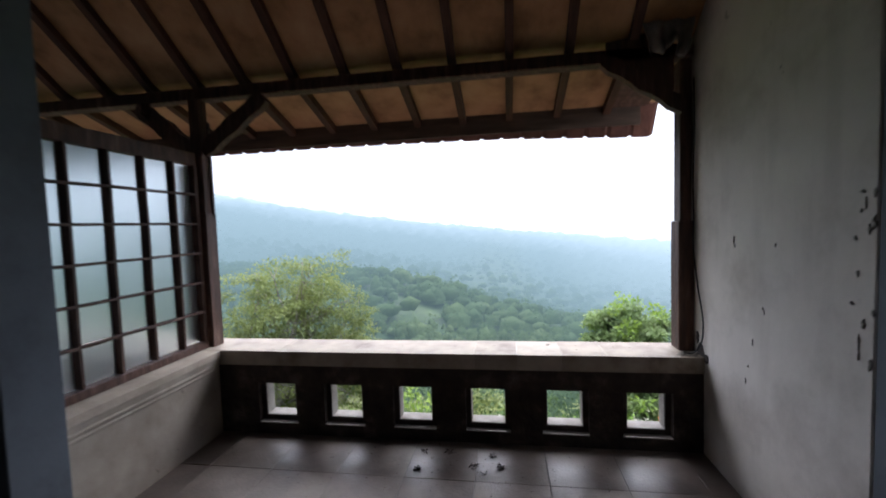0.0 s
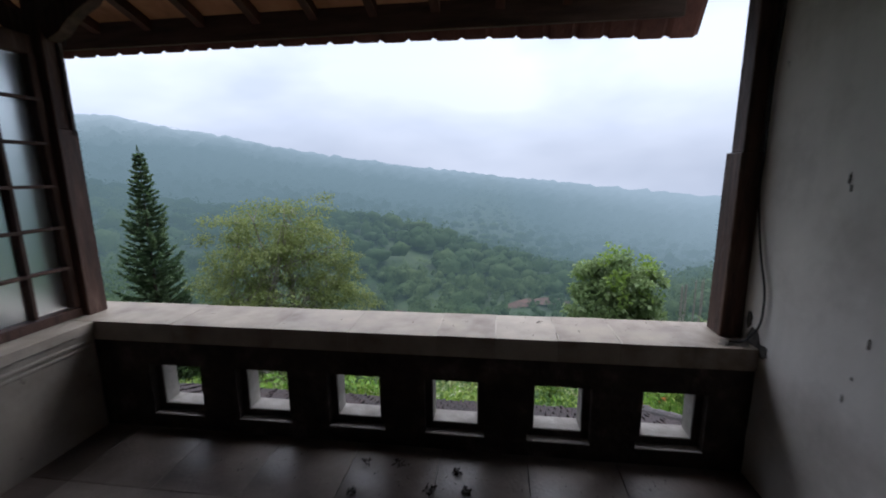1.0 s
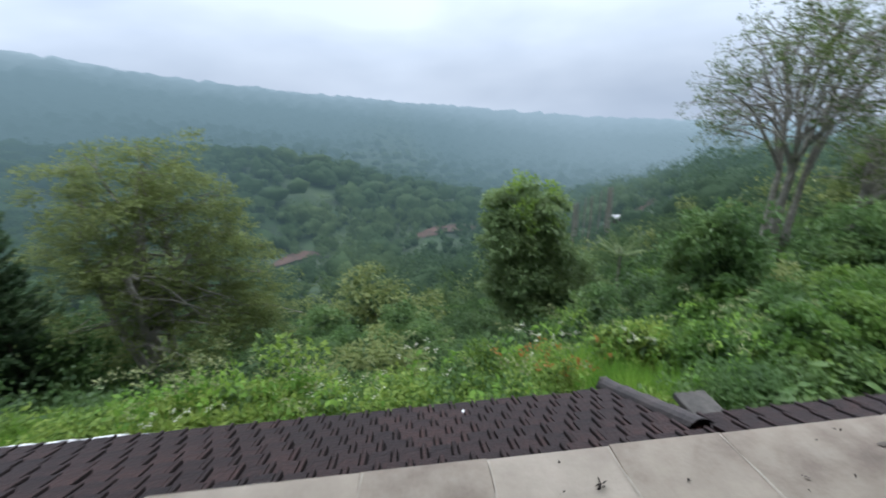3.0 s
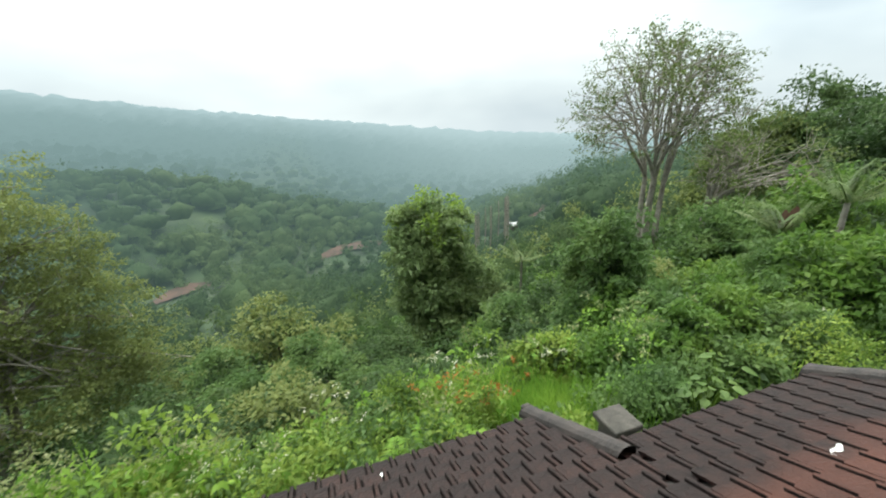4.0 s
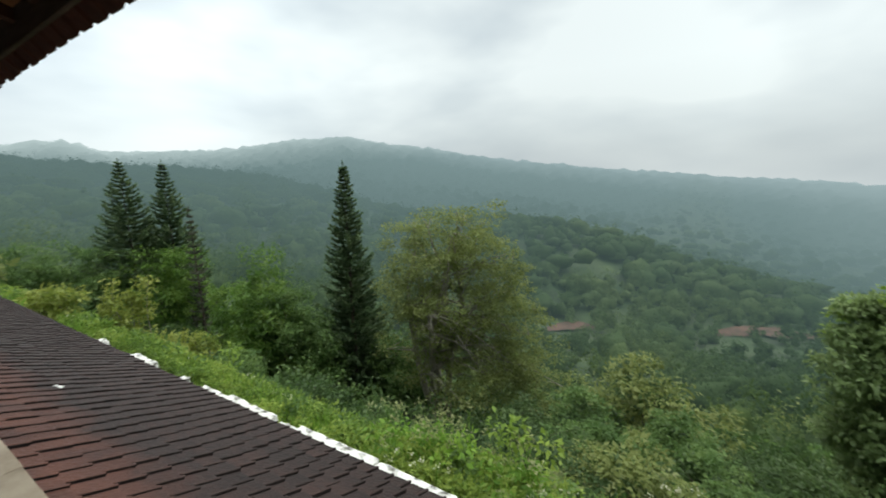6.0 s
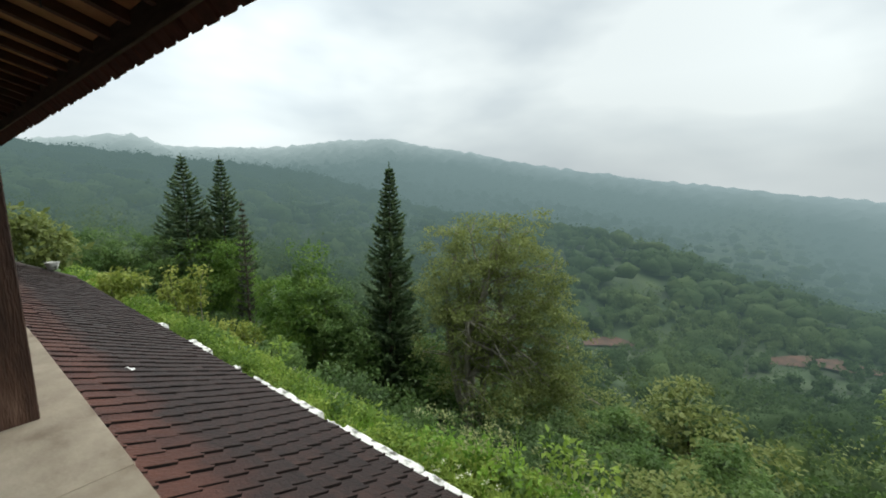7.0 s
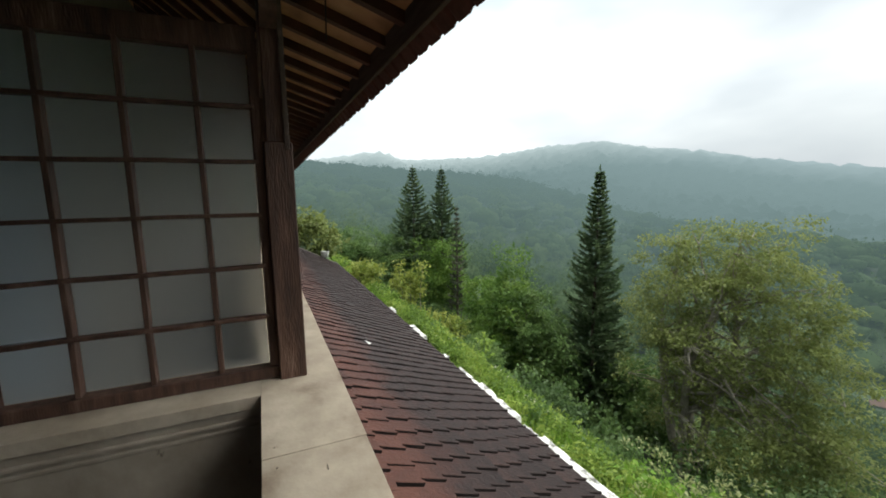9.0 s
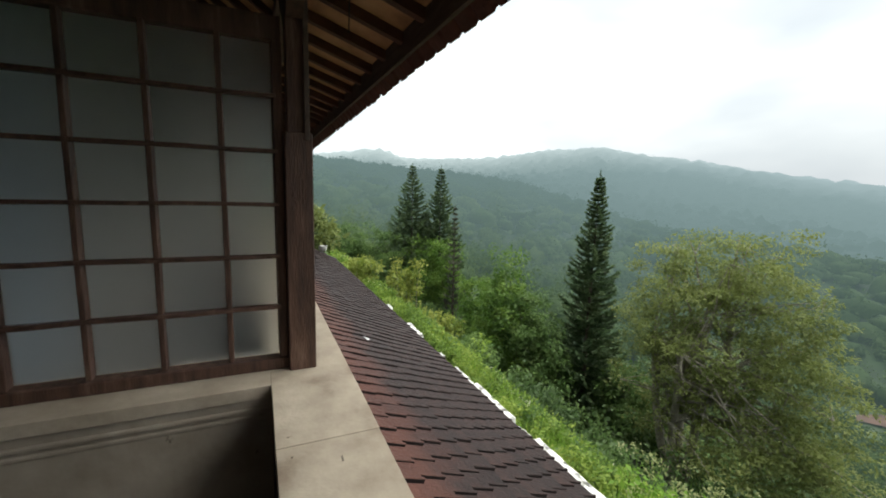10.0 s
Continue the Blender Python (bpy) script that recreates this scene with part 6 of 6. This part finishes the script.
broad_tree("roof_end_shrub", (x, y, -2.6), [(0, 0, 2.9, 0.9, 0.9, 0.7), (0.3, 0.6, 2.3, 0.8, 0.8, 0.7)], 1.8, 0.06, L_OLIVE, DARKBARK, 0.2, 60, 34, 0.34, "brownish shrub growing behind the end of the roof", 2, 6)


def pot(x, y):
    bm = bmesh.new()
    prof_ = [(0.10, 0.0), (0.14, 0.12), (0.16, 0.20), (0.175, 0.22), (0.15, 0.22), (0.12, 0.10)]
    rings = [[bm.verts.new((r * math.cos(a), r * math.sin(a), z)) for a in np.linspace(0, 2 * math.pi, 14, endpoint=False)] for r, z in prof_]
    for a, b in zip(rings, rings[1:]):
        for k in range(14):
            bm.faces.new((a[k], a[(k + 1) % 14], b[(k + 1) % 14], b[k]))
    bm.faces.new(rings[0][::-1])
    bm.faces.new(rings[-1])
    ob = new("plant_pot", finish("plant_pot", bm, WHITEKERB, True))
    ob.location = (x, y, roof_z(y) + 0.13)
    tagged(ob, "pale cement pot on the end cap of the roof", "pot")


pot(-15.45, 2.1)

# small shed at the eastern edge of the bank
shed = thing("shed", (12.6, 3.4, -3.0), "small shed with a grey tiled roof among shrubs", "shed")
part("shed_wall", box((-1.2, -1.4, 0), (1.2, 0.9, 1.15), 0.01), DARKWOOD, shed)
bm = bmesh.new()
for xa, xb, za, zb in ((-1.5, 0.0, 1.05, 1.75), (0.0, 1.5, 1.75, 1.05)):
    q = [bm.verts.new(c) for c in ((xa, -1.7, za), (xb, -1.7, zb), (xb, 1.1, zb), (xa, 1.1, za), (xa, -1.7, za + 0.05), (xb, -1.7, zb + 0.05), (xb, 1.1, zb + 0.05), (xa, 1.1, za + 0.05))]
    for f in ((3, 2, 1, 0), (4, 5, 6, 7), (0, 1, 5, 4), (1, 2, 6, 5), (2, 3, 7, 6), (3, 0, 4, 7)):
        bm.faces.new([q[i] for i in f])
part("shed_roof", bm, CAP, shed, "grey weathered roof")

# far hut
hx, hy, hz = place(29.8, 92)
hz += 2.0
hut = thing("hut", (hx, hy, hz), "small pale hut with a light metal roof on the far hillside", "hut")
part("hut_wall", box((-0.9, -0.7, -3.0), (0.9, 0.7, 0.9), 0.02), CONCRETE, hut)
bm = bmesh.new()
add_box(bm, (-1.1, -0.9, 0.9), (1.1, 0.9, 0.97))
for v in bm.verts:
    v.co.z += 0.22 * v.co.y
part("hut_roof", bm, TINROOF, hut, "light metal roof")


# ---- the overgrown bank below the roof ----
def bank():
    q, bush, fl = [], [], []
    xs = np.concatenate([RNG.uniform(-7, 2.0, 150), RNG.uniform(2.0, 9.5, 92), RNG.uniform(-24, -7, 150)])
    ys = np.where(xs > 2.0, RNG.uniform(2.15, 6.4, len(xs)), bank_start(xs) + 0.1 + (xs < -0.9) * 0.28 + RNG.random(len(xs)) * (bank_edge(xs) - bank_start(xs)))
    keep = ~((xs > 2.0) & (xs < 5.0) & (ys < 2.25)) & ((xs < 4.2) | (RNG.random(len(xs)) < 0.6))
    for x, y in zip(xs[keep], ys[keep]):
        z = float(ground_z(x, y))
        h = RNG.uniform(0.45, 0.85) + (0.30 if y < 3.5 else 0)
        w = RNG.uniform(0.28, 0.46)
        if x < -2.6:
            h *= 0.8
        if x > 3.0:
            h, w = h * RNG.uniform(0.55, 1.1), w * RNG.uniform(0.8, 1.3)
        far = x < -8
        k = 12 if not far else 8
        o = unit(RNG.normal(size=(k, 3)))
        o[:, 2] = np.abs(o[:, 2])
        c = np.array([x, y, z + h * 0.35]) + o * np.array([w, w, h * 0.6]) * RNG.uniform(0.6, 1.0, (k, 1))
        (bush if RNG.random() < (0.74 if x > 3.0 else 0.18) else q).append(leaf_ball(c, 0.17, (58 if x > 3.0 else 44) if not far else 26, (0.060 if x > 3.0 else 0.072) if not far else 0.12, 0.05))
        if RNG.random() < (0.07 if x > 3.4 else 0.16):
            f = c[c[:, 2] > z + h * 0.6][:2] + np.array([0, 0, 0.14])
            if len(f):
                fl.append(leaf_ball(f, 0.045, 9, 0.026, -0.4, 0.4))
    for x, y in ((1.9, 4.5), (2.3, 4.6), (3.2, 4.3), (0.5, 4.3), (6.0, 4.0), (-0.5, 3.7), (-2.2, 3.3)):
        f = np.array([x, y, float(ground_z(x, y)) + 0.86]) + RNG.normal(size=(7, 3)) * np.array([0.20, 0.16, 0.06])
        fl.append(leaf_ball(f, 0.045, 10, 0.027, -0.4, 0.4))
    for x in np.concatenate([RNG.uniform(-12, -5.6, 40), RNG.uniform(-5.6, -2.6, 9), RNG.uniform(-2.6, -0.5, 20)]):
        y = RNG.uniform(3.46, 3.6)
        c = np.array([x, y, KERB_Z - 0.22]) + RNG.normal(size=(5, 3)) * np.array([0.10, 0.06, 0.08])
        q.append(leaf_ball(c, 0.12, 30, 0.07, 0.05))
    for x in RNG.uniform(-11, -0.6, 110):
        c = np.array([[x, RNG.uniform(3.34, 3.48), KERB_Z - RNG.uniform(0.10, 0.30)]])
        q.append(leaf_ball(c, RNG.uniform(0.06, 0.12), 26, 0.06, 0.0))
    # a clearing of bright grass beside the roof
    n = 2600
    p = np.stack([RNG.normal(2.95, 0.36, n), RNG.normal(3.55, 0.22, n)], 1)
    p = np.column_stack([p, ground_z(p[:, 0], p[:, 1])])
    tuft = leaves(p, unit(RNG.normal(size=(n, 3)) * 0.3 + np.array([0, 0, 1.0])), unit(RNG.normal(size=(n, 3)) * np.array([1, 1, 0.2])), RNG.uniform(0.35, 0.75, n), np.full(n, 0.018))
    n = 16000
    gx = np.concatenate([RNG.uniform(-8, 9, n // 2), RNG.uniform(-24, 9, n // 2)])
    gy = bank_start(gx) + (bank_edge(gx) + 0.3 - bank_start(gx)) * RNG.random(n)
    ok = (gx < 4.0) | (RNG.random(n) < 0.25)
    gx, gy = gx[ok], gy[ok]
    n = len(gx)
    p = np.stack([gx, gy, ground_z(gx, gy)], 1)
    d = unit(RNG.normal(size=(n, 3)) * 0.35 + np.array([0, 0, 1.0]))
    gr = leaves(p, d, unit(RNG.normal(size=(n, 3)) * np.array([1, 1, 0.2])), RNG.uniform(0.25, 0.7, n), np.full(n, 0.022))
    tagged(new("bank_shrubs", quad_mesh("bank_shrubs", np.concatenate(q), L_BANK)), "dense low green shrubs and weeds covering the bank", "shrubs", kind="stuff")
    tagged(new("bank_bushes", quad_mesh("bank_bushes", np.concatenate(bush), L_DARK)), "deeper green leafy bushes scattered over the bank", "bushes", kind="stuff")
    tagged(new("bank_grass", quad_mesh("bank_grass", np.concatenate([gr, tuft]), L_GRASS)), "tall fresh green grass between the shrubs", "grass", kind="stuff")
    tagged(new("white_wildflowers", quad_mesh("white_wildflowers", np.concatenate(fl), L_FLOWER)), "small white flower heads on the bank shrubs", "flowers", kind="stuff")



def tall_weeds():
    """Stalks that stand over the bank, with a loose pale head on each."""
    n = 84
    x = np.concatenate([RNG.uniform(-3.2, -0.6, 34), RNG.uniform(-2.6, 6, n - 34)])
    y = bank_start(x) + 0.12 + (bank_edge(x) - bank_start(x)) * RNG.random(n)
    h = RNG.uniform(0.8, 1.3, n)
    p = np.stack([x, y, ground_z(x, y)], 1)
    d = unit(RNG.normal(size=(n, 3)) * 0.12 + np.array([0, 0, 1.0]))
    stems = [leaves(p, d, unit(RNG.normal(size=(n, 3)) * np.array([1, 1, 0.1])), h, np.full(n, 0.016)) for _ in range(2)]
    tops = p + d * h[:, None]
    heads = leaf_ball(tops, 0.08, 16, 0.045, -0.2, 0.5)
    side = leaf_ball(p + d * (h * 0.72)[:, None], 0.13, 14, 0.09, 0.2, 0.8)
    tagged(new("weed_stalks", quad_mesh("weed_stalks", np.concatenate(stems + [side]), L_GRASS)), "tall thin weed stalks standing over the bank", "weeds", kind="stuff")
    tagged(new("weed_heads", quad_mesh("weed_heads", heads, L_HEAD)), "loose pale straw-coloured seed heads on the weeds", "weeds", kind="stuff")
    c = np.array([[-1.25, 3.9, -1.55], [-1.15, 3.95, -1.35], [-1.3, 3.85, -1.22], [-0.9, 4.1, -1.5], [-6.2, 3.6, -1.5], [-6.4, 3.7, -1.3], [2.6, 4.6, -1.6]])
    tagged(new("bright_shoots", quad_mesh("bright_shoots", leaf_ball(c, 0.17, 44, 0.085, 0.1), L_SHOOT_SUNLIT)), "bright yellow-green young shoots among the weeds", "shoots", kind="stuff")


bank()
tall_weeds()
bx_, by_ = 2.05, 3.75
bz_ = float(ground_z(bx_, by_))
tipped = broad_tree("red_tipped_shrub", (bx_, by_, bz_), [(0, 0, 0.74, 0.32, 0.30, 0.24), (0.2, 0.1, 0.48, 0.28, 0.28, 0.30)], 0.6, 0.014, L_BANK, DARKBARK, 0.06, 26, 40, 0.12, "low green shrub with orange-red young tips", 2, 6)
tips = np.array([0.05, 0, 0.88]) + RNG.normal(size=(20, 3)) * np.array([0.2, 0.2, 0.09])
part("young_growth", quad_mesh("young_growth", leaf_ball(tips, 0.05, 9, 0.045, -0.3), L_ORANGE), None, tipped, "orange-red young leaves")["kind"] = "stuff"
for fx, fy, ln in ((1.25, 2.95, 0.7), (0.95, 3.0, 0.55), (1.6, 3.1, 0.6), (-0.2, 3.0, 0.5)):
    frond_plant("fern", (fx, fy, float(ground_z(fx, fy)) + 0.55), 8, ln, L_GRASS, "bright green fern at the edge of the roof", "fern", 0.9, 0.5, 14, 0.09)


slope_trees()


# ---- woods ----
def bare_patch(x, y):
    """Cleared red earth: where no trees grow."""
    az, r = np.degrees(np.arctan2(x, y)), np.hypot(x, y)
    a = (np.abs(az - 6.25) < 5.4) & (np.abs(r - (140 + 1.2 * (az - 6.25))) < 8)
    b = (np.abs(az + 15.5) < 3.8) & (np.abs(r - (120 + 1.2 * (az + 15.5))) < 8)
    c = (np.abs(az - 32.7) < 2.2) & (np.abs(r - (102 + 1.2 * (az - 32.7))) < 6)
    return a | b | c


def domes(x, y, h, w, fine=2):
    """The closed inner part of many tree crowns: lumpy, each its own loose piece."""
    v, f = ico(fine)
    k = len(x)
    p = np.repeat(v[None], k, 0)
    p = p * (1 + RNG.normal(size=(k, len(v), 1)) * 0.16 + 0.24 * np.sin(5 * p[..., :1] + x[:, None, None]) * np.cos(4 * p[..., 1:2] + y[:, None, None]))
    p = p * np.stack([w, w * RNG.uniform(0.85, 1.15, k), h * 0.46], -1)[:, None] + np.stack([x, y, ground_z(x, y) + h * 0.50], -1)[:, None]
    return p.reshape(-1, 3), (f[None] + np.arange(k)[:, None, None] * len(v)).reshape(-1, 3)


def scatter(n, r0, r1, a0=-97, a1=82):
    az = RNG.uniform(a0, a1, n)
    r = np.sqrt(RNG.uniform(r0 ** 2, r1 ** 2, n))
    return az, r, r * np.sin(np.radians(az)), r * np.cos(np.radians(az))


def woods():
    near_top = [(-97, -10), (-80, -12), (-70, -16), (-60, -20), (-45, -25), (-30, -26), (0, -25), (15, -26), (30, -22), (40, -18), (50, -14), (65, -12), (82, -10)]
    sets = []
    for n, r0, r1, cnt, szk in ((420, 31, 62, 240, 0.32), (700, 60, 100, 170, 0.40), (1700, 100, 165, 140, 0.46), (6500, 165, 440, 22, 1.2), (8000, 440, 1450, 1, 2.2)):
        az, r, x, y = scatter(n, r0, r1)
        h = RNG.lognormal(-0.28, 0.33, n) * (6.0 if r1 < 70 else 7.5 if r1 < 200 else 8.5 if r1 < 500 else 13.0)
        if 70 < r1 < 110:
            h = h * np.where((az > 23) & (az < 37), 0.42, 1.0)
        if 70 < r1 < 200:
            fore = ((az > -1) & (az < 14) & (r > 78) & (r < 150)) | ((az > -21) & (az < -10) & (r > 68) & (r < 128))
            h = np.where(fore, np.minimum(h, 3.9), h)
        h = np.minimum(h, 11.0 if r1 < 500 else 20.0)
        if r1 > 1000:
            h = h * np.interp(r, [600, 1200], [1.0, 0.2])
        ok = (y > 6.3) & ~(bare_patch(x, y) & ((np.sin(x * 1.7 + y * 0.9) < 0.55) | (r1 < 70)))
        if r1 < 70:
            top = 1.45 + r * np.tan(np.radians(lerp(az, near_top) + lerp(az, [(-97, 3), (12, 3), (26, 6), (82, 6)])))
            lim = top - ground_z(x, y)
            h = np.maximum(np.minimum(h, lim), 1.3)
            ok &= lim > -6.0
        x, y, h, r = x[ok], y[ok], h[ok], r[ok]
        w = np.clip(h * RNG.uniform(0.36, 0.72, len(h)), 0.5, 7.0)
        if r1 < 70:
            kindof = RNG.choice(3, len(x), p=[0.16, 0.60, 0.24])
            for i, (name, mat, label) in enumerate((("near_woods", L_FOREST, "fresh green trees and scrub falling away below the bank"), ("near_dark_woods", L_HILL, "dark green trees and scrub falling away below the bank"), ("near_olive_woods", L_OLIVE, "olive-green trees and scrub falling away below the bank"))):
                k = kindof == i
                sets.append((name, mat, label, crowns(x[k], y[k], h[k], w[k], cnt, szk * np.clip(r[k] / 42, 0.55, 1.25))))
            v, f = domes(x, y, h * 0.62, w * 0.5)
            tagged(new("dense_scrub", tri_mesh("dense_scrub", v, f, L_HILL)), "dense dark inner growth of the scrub on the slope", "woods", kind="stuff")
        else:
            name, label = ("valley_woods", "wooded valley with mixed green tree crowns") if r1 < 200 else ("hill_forest", "forested hillside with light mist painted in") if r1 < 500 else ("far_forest", "distant forest on the mountain flank, mist painted in")
            sets.append((name, L_FOREST, label, crowns(x, y, h, w, cnt, np.full(len(x), szk) * RNG.uniform(0.75, 1.3, len(x)))))
            v, f = domes(x, y, h * (0.60 if r1 < 170 else 0.82), w * (0.50 if r1 < 170 else 0.95), 1 if r1 > 200 else 2)
            tagged(new(name + "_crowns", tri_mesh(name + "_crowns", v, f, L_FOREST)), label, "woods", kind="stuff")
    for name in dict.fromkeys(t[0] for t in sets):
        same = [t for t in sets if t[0] == name]
        tagged(new(name, quad_mesh(name, np.concatenate([t[3] for t in same]), same[0][1])), same[0][2], "woods", kind="stuff")


woods()


def earth(az0, az1, r0, r1, label):
    """Bare red earth cut into the hillside, with a ragged edge."""
    bm = bmesh.new()
    na, nr = 26, 6
    g = {}
    for i in range(na + 1):
        for j in range(nr + 1):
            a = az0 + (az1 - az0) * i / na
            mid = (r0 + r1) / 2 + 1.2 * (a - (az0 + az1) / 2)
            half = (r1 - r0) / 2 * (0.35 + 0.65 * math.sin(math.pi * min(1, max(0, i / na)))) * (0.75 + 0.5 * noise.noise(Vector((a * 0.9, r0, 0))))
            r = mid + half * (2 * j / nr - 1)
            x, y = polar(a, r)
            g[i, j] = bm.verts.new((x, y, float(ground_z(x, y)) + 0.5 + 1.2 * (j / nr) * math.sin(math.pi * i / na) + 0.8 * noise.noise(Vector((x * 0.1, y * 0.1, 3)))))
    for i in range(na):
        for j in range(nr):
            bm.faces.new((g[i, j], g[i + 1, j], g[i + 1, j + 1], g[i, j + 1]))
    tagged(new("bare_earth", finish("bare_earth", bm, EARTH, True)), label, "earth", "cleared patches", "structure")


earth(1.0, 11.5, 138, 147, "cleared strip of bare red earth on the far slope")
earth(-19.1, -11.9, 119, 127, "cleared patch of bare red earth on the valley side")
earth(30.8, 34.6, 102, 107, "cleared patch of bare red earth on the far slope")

trunks = bmesh.new()
for k in range(16):
    x, y = polar(RNG.uniform(24.0, 28.8), RNG.uniform(76, 96))
    z = float(ground_z(x, y))
    add_tube(trunks, [(x, y, z), (x + 0.2, y, z + 5), (x + 0.1, y, z + 10.5)], [0.17, 0.14, 0.08], 5)
tagged(new("pale_trunks", finish("pale_trunks", trunks, BARK)), "row of slim pale trunks on the far hillside", "trunks", kind="stuff")
